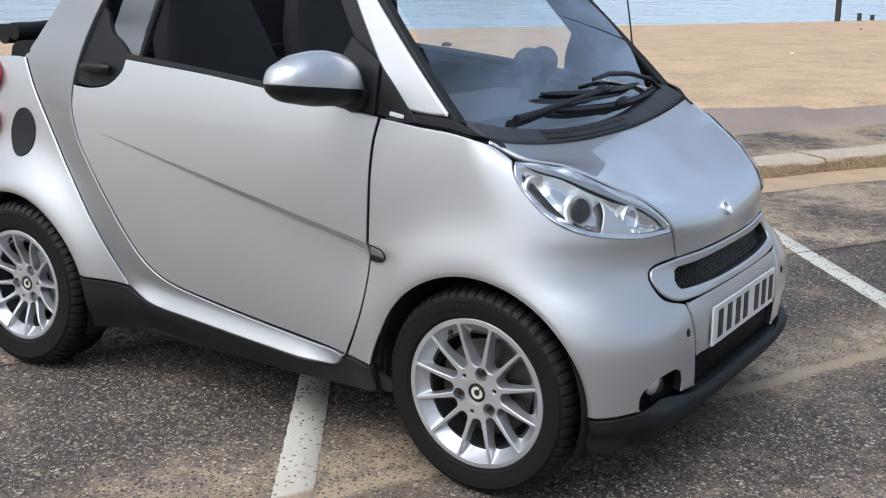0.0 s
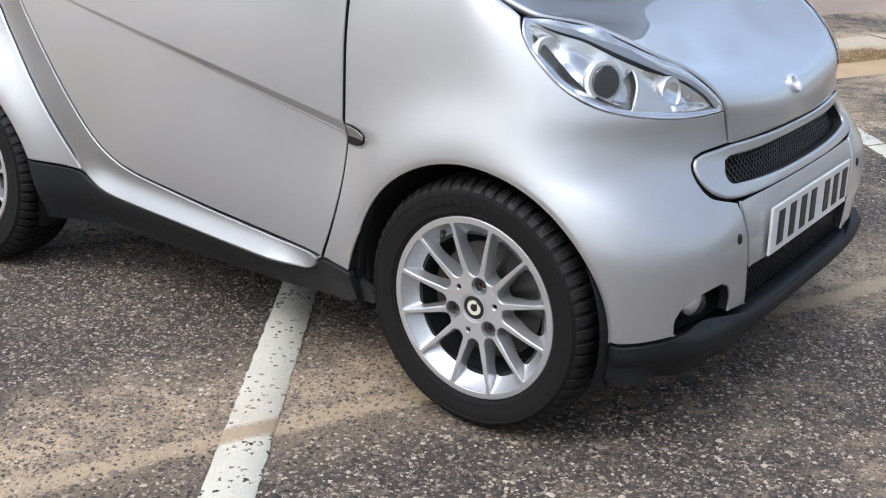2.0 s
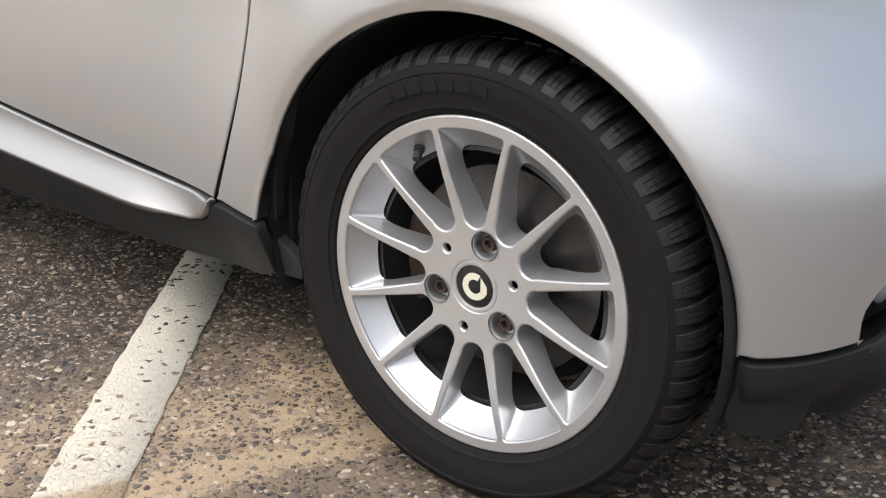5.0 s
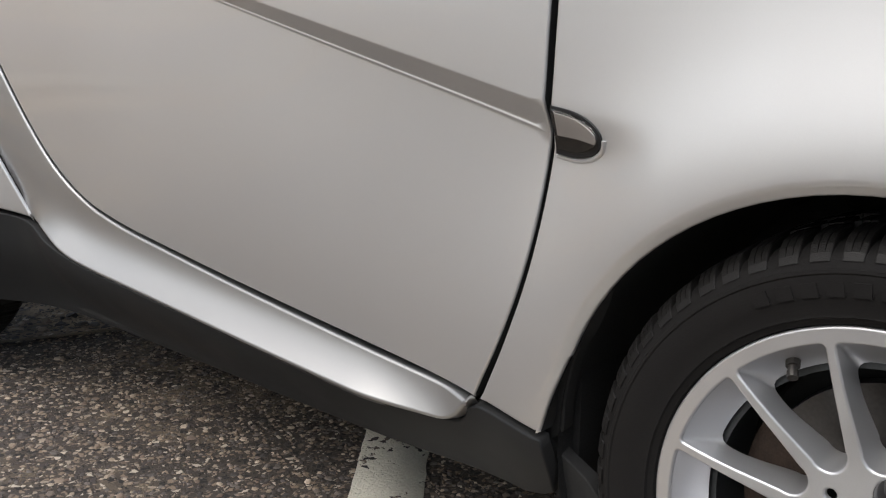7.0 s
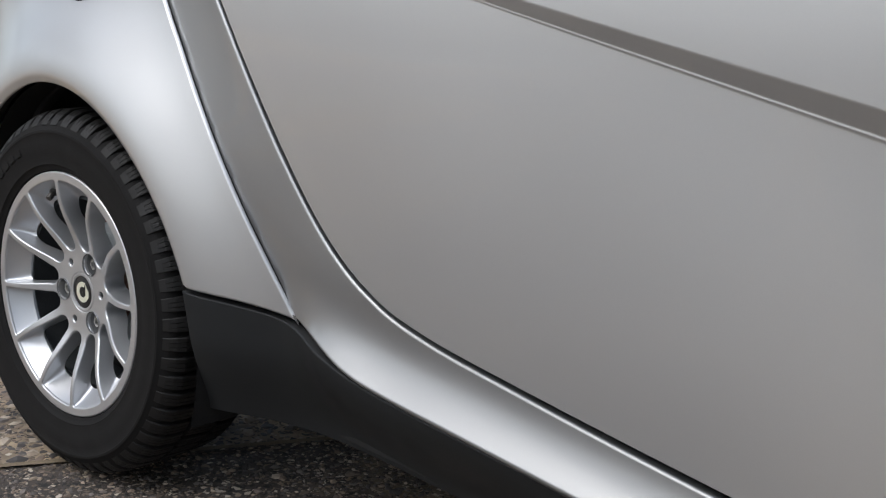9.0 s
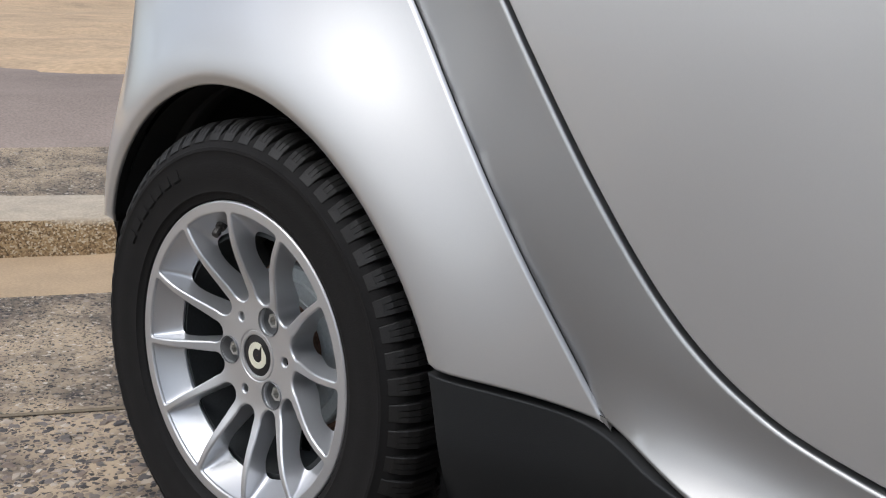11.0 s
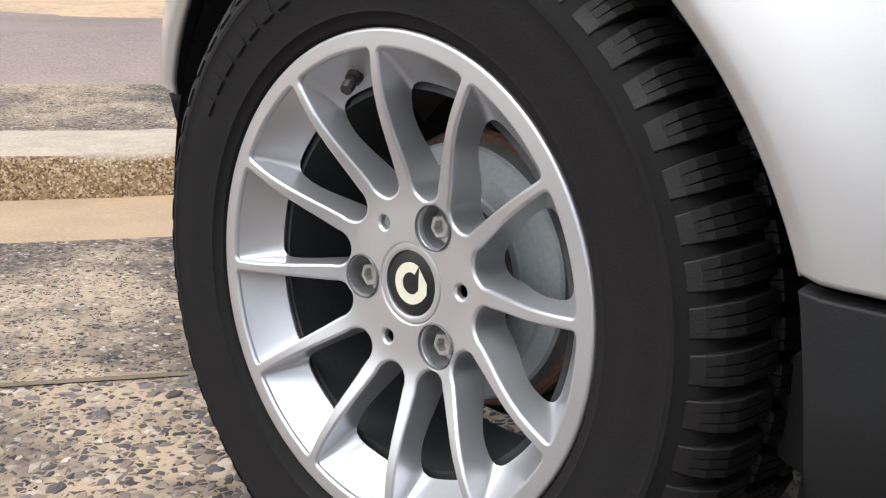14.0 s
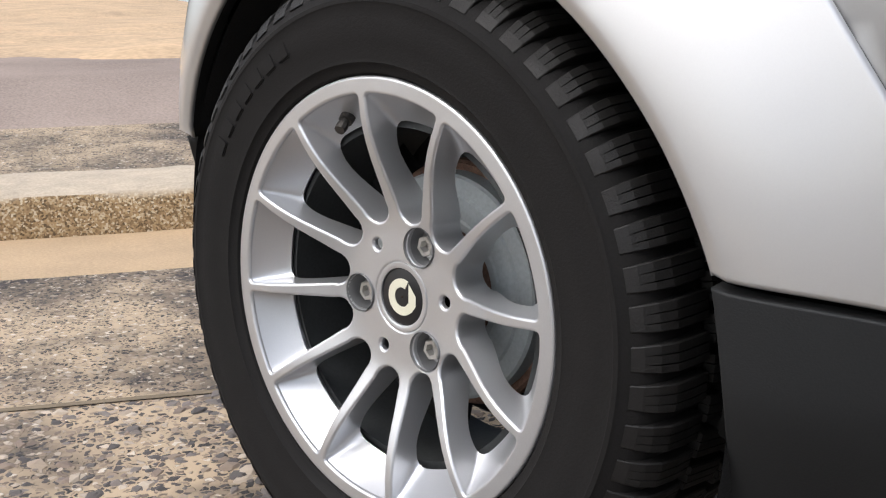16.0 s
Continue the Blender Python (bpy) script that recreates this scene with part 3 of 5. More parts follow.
def pebbles(name, count, where_of, size, label):
    """Loose and half-sunk stones, each a small uneven solid."""
    rng = np.random.default_rng(7)
    t = (1 + 5**0.5) / 2
    ico = np.array([(-1, t, 0), (1, t, 0), (-1, -t, 0), (1, -t, 0), (0, -1, t), (0, 1, t), (0, -1, -t), (0, 1, -t), (t, 0, -1), (t, 0, 1), (-t, 0, -1), (-t, 0, 1)]) / np.hypot(1, t)
    tri = np.array([(0, 11, 5), (0, 5, 1), (0, 1, 7), (0, 7, 10), (0, 10, 11), (1, 5, 9), (5, 11, 4), (11, 10, 2), (10, 7, 6), (7, 1, 8), (3, 9, 4), (3, 4, 2), (3, 2, 6), (3, 6, 8), (3, 8, 9), (4, 9, 5), (2, 4, 11), (6, 2, 10), (8, 6, 7), (9, 8, 1)])
    at = where_of(rng, count)
    r = size * rng.lognormal(0, 0.35, count)
    shape = ico[None] * (1 + rng.uniform(-0.22, 0.22, (count, 12, 1)))
    shape = shape * np.stack([np.ones(count), rng.uniform(0.55, 0.95, count), rng.uniform(0.3, 0.5, count)], 1)[:, None] * r[:, None, None]
    a = rng.uniform(0, 6.28, count)[:, None]
    x, y = shape[..., 0], shape[..., 1]
    v = np.stack([x * np.cos(a) - y * np.sin(a), x * np.sin(a) + y * np.cos(a), shape[..., 2]], -1)
    v[..., :2] += at[:, None]
    v[..., 2] += (r * 0.05)[:, None]
    f = (tri[None] + 12 * np.arange(count)[:, None, None]).reshape(-1, 3)
    return tagged(mesh_object(name, v.reshape(-1, 3), f, PEBBLES, smooth=False), label, "pebbles", kind="stuff")


def near_rear(rng, n):
    along, out = rng.uniform(-1.6, 2.2, n), rng.uniform(-1.72, -1.15, n)
    return np.stack([K0.x + KD.x * along + KN.x * out, K0.y + KD.y * along + KN.y * out], 1)


def near_front(rng, n):
    return np.stack([rng.uniform(-2.0, 1.5, n), rng.uniform(-1.8, 0.4, n)], 1)


pebbles("pebbles", 14000, near_rear, 0.0076, "small worn pebbles bedded in the ground by the kerb")
pebbles("pebbles", 44000, near_front, 0.0037, "small worn stone chips bedded in the car park")

# timbers of a groyne, far out on the beach
for along, out, tall, thick in ((39.6, 32.3, 2.6, 0.22), (42.4, 33.6, 0.42, 0.18), (42.4, 32.8, 0.36, 0.18)):
    bm = bmesh.new()
    p = shore(along, out, -0.6)
    box(bm, (p.x - thick / 2, p.y - thick / 2, p.z), (p.x + thick / 2, p.y + thick / 2, tall - 0.3), 0.015)
    tagged(part("groyne_post", bm, POST, None), "dark weathered timber groyne post at the water's edge", "post", "groyne posts")

# ---- the car ----
car = tagged(new("car"), "small silver two-seater convertible car, parked across a bay line", "car")

XA, XR, RS = -0.05, -1.9, 0.6          # axes of the front and rear corners, metres per radian round them
def spline(knots):
    k = np.array(knots, float)
    x, y = k[:, 0], k[:, 1]
    m = np.gradient(y, x)
    def f(v):
        v = np.clip(np.asarray(v, float), x[0], x[-1])
        i = np.clip(np.searchsorted(x, v) - 1, 0, len(x) - 2)
        h = x[i + 1] - x[i]
        t = (v - x[i]) / h
        return ((1 + 2 * t) * (1 - t) ** 2 * y[i] + t * (1 - t) ** 2 * h * m[i] + t * t * (3 - 2 * t) * y[i + 1] + t * t * (t - 1) * h * m[i + 1])
    return f
HALF = spline([(.1, .68), (.2, .69), (.3, .70), (.45, .711), (.62, .715), (.80, .711), (.95, .697), (1.05, .68), (1.3, .61), (1.55, .5)])
NOSE = spline([(.1, .42), (.2, .44), (.28, .452), (.38, .457), (.46, .454), (.53, .434), (.60, .406), (.66, .403), (.72, .405), (.80, .345), (.89, .2), (.96, .03), (1.05, -.02)])
ROUND = spline([(.1, 4.4), (.28, 4.4), (.45, 3.9), (.6, 2.8), (.72, 2.6), (1.1, 2.6)])
TAIL = spline([(.1, .37), (.3, .40), (.45, .41), (.6, .40), (.8, .37), (1.05, .31), (1.5, .1)])
SHOULDER = spline([(-3.0, .62), (-.02, .62), (.08, .602), (.20, .555), (.30, .512), (.40, .476), (.50, .464), (.9, .46)])
MID = XA + RS * math.pi / 2          # s of the car's nose
def half_width(x, z, flare=1.0):
    rf = np.hypot(x, z - .283)
    rr = np.hypot(x + 1.872, z - .29)
    front = .028 * np.exp(-((rf - .322) / .11) ** 2)
    rear = flare * .066 * np.exp(-(np.maximum(rr - .342, 0) / .12) ** 2)
    return HALF(z) + front + rear
def shoulder(s, z):
    """A rounded shoulder that runs from over the front wheel down to the bumper's corner."""
    m = np.minimum(s, 2 * MID - s)
    v = z - SHOULDER(m)
    soft = np.sqrt(v * v + 0.009**2) - 0.009
    side = np.where(v > 0, np.exp(-soft / 0.085), np.exp(-((v / 0.13) ** 2)))
    on = np.clip((m + 0.02) / 0.22, 0, 1), np.clip((0.56 - m) / 0.14, 0, 1)
    return 0.0155 * side * on[0] ** 2 * (3 - 2 * on[0]) * on[1] ** 2 * (3 - 2 * on[1])


def shell(s, z, flare=1.0):
    """The body's side and corners: s runs along the side and round the corners."""
    s, z = np.asarray(s, float), np.asarray(z, float)
    af, ar = np.maximum(s - XA, 0) / RS, np.maximum(XR - s, 0) / RS
    a = af + ar
    x0 = np.clip(s, XR, XA)
    deep = np.where(af > 0, NOSE(z) - XA, TAIL(z))
    n = np.where(af > 0, ROUND(z), 9.)
    # the width at the place where the corner's curve passes
    w = HALF(z)
    for _ in range(3):
        r = (np.abs(np.sin(a) / deep) ** n + np.abs(np.cos(a) / w) ** n) ** (-1 / n)
        w = half_width(x0 + np.sign(s - x0) * np.sin(a) * r, z, flare)
    r = (np.abs(np.sin(a) / deep) ** n + np.abs(np.cos(a) / w) ** n) ** (-1 / n) + shoulder(s, z)
    x = x0 + np.sign(s - x0) * np.sin(a) * r
    y = -np.cos(a) * r
    return np.stack([x, y, z * np.ones_like(x)], -1)


def moved(f, flare=1.0):
    """The shell, lifted off its surface by f(s, z)."""
    def g(s, z):
        s, z = np.broadcast_arrays(np.asarray(s, float), np.asarray(z, float))
        e = 1e-3
        w = flare if callable(flare) else lambda a, b: flare
        at = lambda a, b: shell(a, b, w(a, b))
        n = np.cross(at(s + e, z) - at(s - e, z), at(s, z + e) - at(s, z - e))
        n /= np.linalg.norm(n, axis=-1, keepdims=True) + 1e-12
        return at(s, z) + n * np.asarray(f(s, z) if callable(f) else f * np.ones_like(s))[..., None]
    return g


def smoothstep(a, b, v):
    t = np.clip((v - a) / (b - a), 0, 1)
    return t * t * (3 - 2 * t)


def arc(cx, cz, r, a0, a1, n=40):
    """Part of a wheel arch, as (s, z); r may change with the angle in degrees."""
    deg = np.linspace(a0, a1, n)
    a, r = np.radians(deg), r(deg) if callable(r) else r
    x, z = cx + r * np.cos(a), cz + r * np.sin(a)
    out = []
    for u, w in zip(x, z):
        lo, hi = -2.9, 0.89
        for _ in range(40):
            m = (lo + hi) / 2
            lo, hi = (m, hi) if float(shell(m, w)[0]) < u else (lo, m)
        out.append((lo, w))
    return out


def rear_arch(deg, more=0.0):
    """The rear arch is tighter ahead of the wheel than behind it."""
    return more + np.interp(deg, (17, 24, 32, 42, 55, 68, 84, 100, 125, 160), (0.343, 0.342, 0.341, 0.339, 0.338, 0.340, 0.345, 0.350, 0.354, 0.352))


def both_ways(run):
    """A run of (s, z) to the nose, carried on round the other side."""
    return run + [(2 * MID - s, z) for s, z in run[::-1]]


DOOR_FRONT = [(-0.438, 0.310), (-0.40, 0.39), (-0.372, 0.48), (-0.354, 0.60), (-0.349, 0.72), (-0.346, 0.83), (-0.338, 0.92), (-0.322, 0.985)]
DOOR_LOW = [(-1.592, 1.008), (-1.593, 0.93), (-1.558, 0.83), (-1.491, 0.73), (-1.384, 0.585), (-1.294, 0.483), (-1.213, 0.426), (-1.128, 0.398), (-0.994, 0.376), (-0.78, 0.347), (-0.438, 0.306)]
low_line = spline([(s, z) for s, z in DOOR_LOW if s >= -1.31])


def crease(s):
    return 0.6445 + 0.2005 * (-0.358 - s)


def door_relief(s, z):
    k = np.clip((s + 1.47) / 1.11, 0, 1)
    tall, deep = 0.004 + 0.025 * k, 0.019 * k
    v = (crease(s) - z) / tall
    step = np.clip(v, 0, 1)
    back = smoothstep(0.0, 0.34, crease(s) - tall - z)
    lip = 0.0010 * np.exp(-((v - 1.05) / 0.05) ** 2) * k
    return -deep * step * (1 - back) + lip


doors = []
crease_lines = []
for add in (0.0015, -0.0015):
    crease_lines.append([(s, crease(s) + add) for s in np.arange(-1.45, -0.366, 0.012)])
for v in (0.85, 0.97, 1.06, 1.18, 1.32, 1.6):
    crease_lines.append([(s, crease(s) - v * (0.004 + 0.026 * (s + 1.47) / 1.11)) for s in np.arange(-1.43, -0.372, 0.012)])
door_shape = loop(DOOR_LOW, DOOR_FRONT, [(-0.322, 0.987), (-0.71, 1.037), (-0.978, 1.068), (-1.345, 1.100)], [(-1.345, 1.100), (-1.36, 1.06), (-1.42, 1.018), (-1.50, 1.004), (-1.592, 1.008)])
FENDER = [
    [(-0.434, 0.306), (-0.396, 0.39), (-0.368, 0.48), (-0.350, 0.60), (-0.345, 0.72), (-0.342, 0.83), (-0.334, 0.92), (-0.318, 0.985)],
    [(-0.318, 0.985), (-0.184, 0.970), (-0.087, 0.962), (-0.010, 0.945), (0.039, 0.917), (0.060, 0.900)],
    [(0.060, 0.898), (0.070, 0.868), (0.093, 0.830), (0.14, 0.777), (0.187, 0.743), (0.243, 0.722), (0.32, 0.708), (0.40, 0.702), (0.472, 0.703)],
    [(0.479, 0.695), (0.501, 0.630)],
    [(0.501, 0.628), (0.413, 0.622), (0.391, 0.606), (0.398, 0.579), (0.426, 0.545), (0.479, 0.526), (0.503, 0.518)],
    [(0.503, 0.518), (0.522, 0.468), (0.536, 0.40), (0.550, 0.28)],
    [(0.550, 0.278), (0.477, 0.288)],
    [(0.477, 0.290), (0.476, 0.325), (0.465, 0.352), (0.448, 0.362), (0.41, 0.358), (0.375, 0.346), (0.354, 0.318), (0.354, 0.279)],
    [(0.354, 0.278), (0.29, 0.275), (0.242, 0.275)],
]
fender_shape = loop(*FENDER, arc(-0.006, 0.286, 0.3125, -2, 160), [(-0.302, 0.391), (-0.327, 0.33), (-0.338, 0.297)], [(-0.337, 0.297), (-0.434, 0.306)])
TRIDION_BACK = [(-1.352, 0.363), (-1.396, 0.431), (-1.443, 0.501), (-1.485, 0.562), (-1.534, 0.630), (-1.590, 0.704), (-1.637, 0.763), (-1.746, 0.913), (-1.808, 1.0), (-1.85, 1.07)]
SILL_LOW = [(-1.362, 0.368), (-1.325, 0.360), (-1.285, 0.347), (-1.235, 0.333), (-1.16, 0.322), (-1.05, 0.312), (-0.734, 0.284), (-0.53, 0.269), (-0.472, 0.272), (-0.440, 0.302)]
sill_line = curve(SILL_LOW, 0.01)
tridion_shape = loop(
    [(-0.436, 0.306), (-0.78, 0.345), (-0.994, 0.374), (-1.128, 0.396), (-1.213, 0.424), (-1.294, 0.481), (-1.384, 0.583), (-1.491, 0.728), (-1.558, 0.828), (-1.593, 0.93), (-1.592, 1.01), (-1.56, 1.12), (-1.49, 1.28), (-1.40, 1.43)],
    [(-1.40, 1.43), (-1.55, 1.46)],
    [(-1.55, 1.46), (-1.70, 1.30), (-1.80, 1.18), (-1.88, 1.09)],
    [(s - 0.03 * smoothstep(0.366, 0.42, z), z) for s, z in TRIDION_BACK[::-1]],
    SILL_LOW,
)


back_s = spline([(z, s) for s, z in TRIDION_BACK])
door_s = spline([(z, s) for s, z in DOOR_LOW[::-1] if s <= -1.213])


def tridion_flare(s, z):
    """The pillar leaves the door's plane and comes up under the edge of the rear quarter."""
    a, b = door_s(z), back_s(z)
    k = np.clip((a - s) / (a - b), -0.25 * smoothstep(0.47, 0.52, z), 1)
    swell = lambda x: np.exp(-((np.maximum(np.hypot(x + 1.872, z - 0.29) - 0.342, 0) / 0.12) ** 2)) + 1e-3
    return np.where(s > b, k * swell(b) / swell(s), 1.0)


def tridion_relief(s, z):
    s, z = np.broadcast_arrays(np.asarray(s, float), np.asarray(z, float))
    d = np.full(s.shape, 9.0)
    for a, b in zip(sill_line, sill_line[1:]):
        e = b - a
        t = np.clip(((s - a[0]) * e[0] + (z - a[1]) * e[1]) / (e @ e), 0, 1)
        d = np.minimum(d, np.hypot(s - a[0] - t * e[0], z - a[1] - t * e[1]))
    sill = smoothstep(-1.42, -1.2, s) * (1 - 0.7 * smoothstep(-0.62, -0.44, s))
    across = np.clip((door_s(z) - s) / (door_s(z) - back_s(z)), -0.25 * smoothstep(0.47, 0.52, z), 1)
    return 0.0015 - 0.010 * across * (1 - sill) - 0.001 * sill + sill * 0.038 * np.clip(1 - d / 0.075, 0, 1) ** 2.4


quarter_shape = loop(
    TRIDION_BACK,
    [(-1.86, 1.088), (-1.92, 1.092), (-2.05, 1.085), (-2.45, 1.06)],
    [(-2.45, 1.06), (-2.5, 0.8), (-2.5, 0.418)],
    [(-2.5, 0.418), (-2.19, 0.413)],
    arc(-1.864, 0.280, rear_arch, 158, 17.2, 60),
    [(-1.533, 0.382), (-1.453, 0.376), (-1.352, 0.363)],
)
black_side = loop(
    [(-0.335, 0.294), (-0.436, 0.301), (-0.468, 0.270), (-0.53, 0.266), (-0.734, 0.281), (-1.05, 0.309), (-1.16, 0.319), (-1.235, 0.330), (-1.285, 0.344), (-1.325, 0.355), (-1.352, 0.360)],
    [(-1.352, 0.360), (-1.453, 0.373), (-1.533, 0.379)],
    [(-1.533, 0.379), (-1.526, 0.29), (-1.54, 0.19)],
    [(-1.54, 0.188), (-0.9, 0.184), (-0.46, 0.187), (-0.375, 0.196), (-0.337, 0.216)],
    [(-0.337, 0.216), (-0.333, 0.25), (-0.335, 0.294)],
)


def black_relief(s, z):
    top = np.interp(s, [-1.325, -1.285, -1.235, -1.16, -1.05, -0.734, -0.46], [0.363, 0.347, 0.332, 0.320, 0.310, 0.282, 0.268])
    sill = smoothstep(-1.40, -1.28, s) * (1 - 0.75 * smoothstep(-0.62, -0.42, s))
    return 0.031 * sill * (1 - smoothstep(0.0, 0.15, top - z)) - 0.030 * smoothstep(0.32, 0.17, z) - 0.003


lip_shape = loop(
    both_ways([(0.242, 0.271), (0.29, 0.271), (0.350, 0.274), (0.38, 0.288), (0.42, 0.295), (0.47, 0.288), (0.55, 0.277), (0.66, 0.272), (0.80, 0.272)]),
    both_ways([(0.25, 0.145), (0.40, 0.145), (0.60, 0.148), (0.80, 0.15)])[::-1],
)


def lip_relief(s, z):
    m = np.minimum(s, 2 * MID - s)
    k = smoothstep(0.345, 0.40, m)
    return k * (0.038 * smoothstep(0.30, 0.262, z) - 0.012) - 0.05 * smoothstep(0.245, 0.15, z)


bumper_shape = loop(both_ways([(0.506, 0.517), (0.60, 0.518), (0.70, 0.518), (0.82, 0.517)]), both_ways([(0.541, 0.368), (0.62, 0.366), (0.74, 0.366), (0.82, 0.365)])[::-1], )
frame_out = loop(both_ways([(0.505, 0.624), (0.60, 0.622), (0.75, 0.620)])[1:-1], both_ways([(0.505, 0.624), (0.415, 0.618), (0.394, 0.604), (0.401, 0.579), (0.43, 0.548), (0.482, 0.528), (0.56, 0.521), (0.70, 0.519), (0.82, 0.518)])[::-1])
frame_hole = loop(both_ways([(0.80, 0.600), (0.60, 0.600), (0.50, 0.603), (0.482, 0.597), (0.476, 0.575), (0.490, 0.555), (0.53, 0.548), (0.65, 0.541), (0.80, 0.537)]) [:9] + [(2 * MID - s, z) for s, z in [(0.80, 0.537), (0.65, 0.541), (0.53, 0.548), (0.490, 0.555), (0.476, 0.575), (0.482, 0.597), (0.50, 0.603), (0.60, 0.600), (0.80, 0.600)]] + [(0.80, 0.600)])
fuel_shape = loop([(-1.848 + 0.066 * math.cos(a), 0.836 + 0.083 * math.sin(a)) for a in np.linspace(0, 2 * math.pi, 33)])
lamp_shape = loop(
    [(0.061, 0.896), (0.068, 0.867), (0.091, 0.828), (0.139, 0.775), (0.187, 0.741), (0.243, 0.720), (0.32, 0.706), (0.40, 0.700), (0.472, 0.702)],
    [(0.472, 0.702), (0.462, 0.722), (0.433, 0.751), (0.381, 0.785), (0.31, 0.815), (0.245, 0.844), (0.175, 0.873), (0.12, 0.887), (0.088, 0.894), (0.063, 0.896)],
)


def flange(cx, cz, r):
    """The turned-in band along a wheel arch's edge."""
    def f(s, z):
        x = shell(s, z)[..., 0]
        edge = r(np.degrees(np.arctan2(z - cz, x - cx))) if callable(r) else r
        return -0.0075 * smoothstep(0.019, 0.0, np.hypot(x - cx, z - cz) - edge)
    return f


fender_relief, quarter_relief = flange(-0.006, 0.286, 0.3125), flange(-1.864, 0.280, rear_arch)
def hollow(s, z):
    """The fender dips beside the door, below the crease, and is full again further on."""
    d = crease(np.minimum(s, -0.345)) - z
    return -0.014 * smoothstep(0.0, 0.045, d) * (1 - smoothstep(0.02, 0.37, d)) * (1 - smoothstep(-0.345, -0.21, s))


fender_lines = [arc(-0.006, 0.286, 0.3125 + g, 6, 158) for g in (0.012, 0.0185, 0.025)]
quarter_lines = [arc(-1.864, 0.280, lambda d: rear_arch(d, g), 156, 22) for g in (0.012, 0.0185, 0.025)]
for flip in (False, True):
    side = dict(mirror=flip)
    part_label = "" if flip else "silver door skin with a tapering crease"
    door = panel("door", PAINT, car, moved(door_relief, 0.0), door_shape, label=part_label, grid=0.014, gap=0.0016, edge=0.003, lines=crease_lines, **side)
    doors.append(door)
    panel("front_fender", PAINT, car, moved(lambda s, z: fender_relief(s, z) + hollow(s, z)), fender_shape, grid=0.013, deep=0.02, edge=0.004, lines=fender_lines, **side)
    panel("safety_cell", DARKER_SILVER, car, moved(tridion_relief, tridion_flare), tridion_shape, label="darker silver sill and rear pillar", grid=0.0117, edge=0.0042, gap=0.0020, wall=DARKER_SILVER, **side)
    quarter = panel("rear_quarter", PAINT, car, moved(quarter_relief), quarter_shape, grid=0.014, deep=0.022, edge=0.0045, gap=0.0014, lines=quarter_lines, **side)
    panel("sill_cover", BLACK, car, moved(black_relief), black_side, label="black grained plastic sill cover", grid=0.014, **side)
    cap = panel("fuel_flap", BLACK, quarter, moved(0.004), fuel_shape, label="black oval fuel flap" if not flip else "", grid=0.012, gap=0.0, **side)
    lens = panel("headlight", LENS, car, moved(0.004), lamp_shape, label="clear glossy headlight", grid=0.014, gap=-0.001, deep=0.004, **side)
    lens.visible_shadow = False
    if not flip:
        HEADLIGHT = lens
panel("front_lip", BLACK, car, moved(lip_relief), lip_shape, label="black plastic lower lip", grid=0.013)
panel("front_bumper", PAINT, car, moved(0.0), bumper_shape, grid=0.014)
panel("grille_surround", PAINT, car, moved(0.004), frame_out, [frame_hole], label="silver grille surround", grid=0.011, gap=-0.0015, deep=0.03, edge=0.006)

# dark inner body that shows in the gaps and openings
inner_shape = loop(
    [(-2.30, 1.05), (-2.32, 0.45)], [(-2.32, 0.43), (-2.24, 0.42)], arc(-1.872, 0.29, 0.347, 157, 14), [(-1.535, 0.37), (-1.52, 0.21), (-0.36, 0.21), (-0.345, 0.28)],
    arc(0.0, 0.283, 0.327, 178, 0), [(0.25, 0.26), (0.26, 0.17), (0.5, 0.17), (MID, 0.17)], [(MID, 0.17), (MID, 0.68)], [(MID, 0.68), (0.50, 0.69), (0.36, 0.70), (0.20, 0.76), (0.10, 0.86), (0.0, 0.92), (-0.3, 0.955), (-0.70, 1.0), (-1.35, 1.06), (-1.5, 0.98), (-1.6, 0.98), (-1.75, 1.04), (-2.30, 1.05)],
)
for flip in (False, True):
    panel("inner_body", DARK, car, moved(lambda s, z: -0.013 - 0.04 * smoothstep(0.30, 0.38, s) - 0.014 * smoothstep(-1.9, -1.8, s) * smoothstep(-0.27, -0.31, s), 0.0), inner_shape, grid=0.03, gap=0.0, mirror=flip)
    panel("headlight_bowl", REFLECTOR, car, moved(lambda s, z: 0.001 - 0.032 * smoothstep(0.0, 0.035, from_edge(lamp_shape, s, z)) + 0.003 * smoothstep(0.27, 0.19, s) * np.sin(s * 75) * np.sin(z * 62 + s * 20) + 0.002 * np.sin(s * 38 + 1.0)), lamp_shape, label="" if flip else "bright headlight reflector", grid=0.007, gap=-0.001, deep=0.004, mirror=flip)


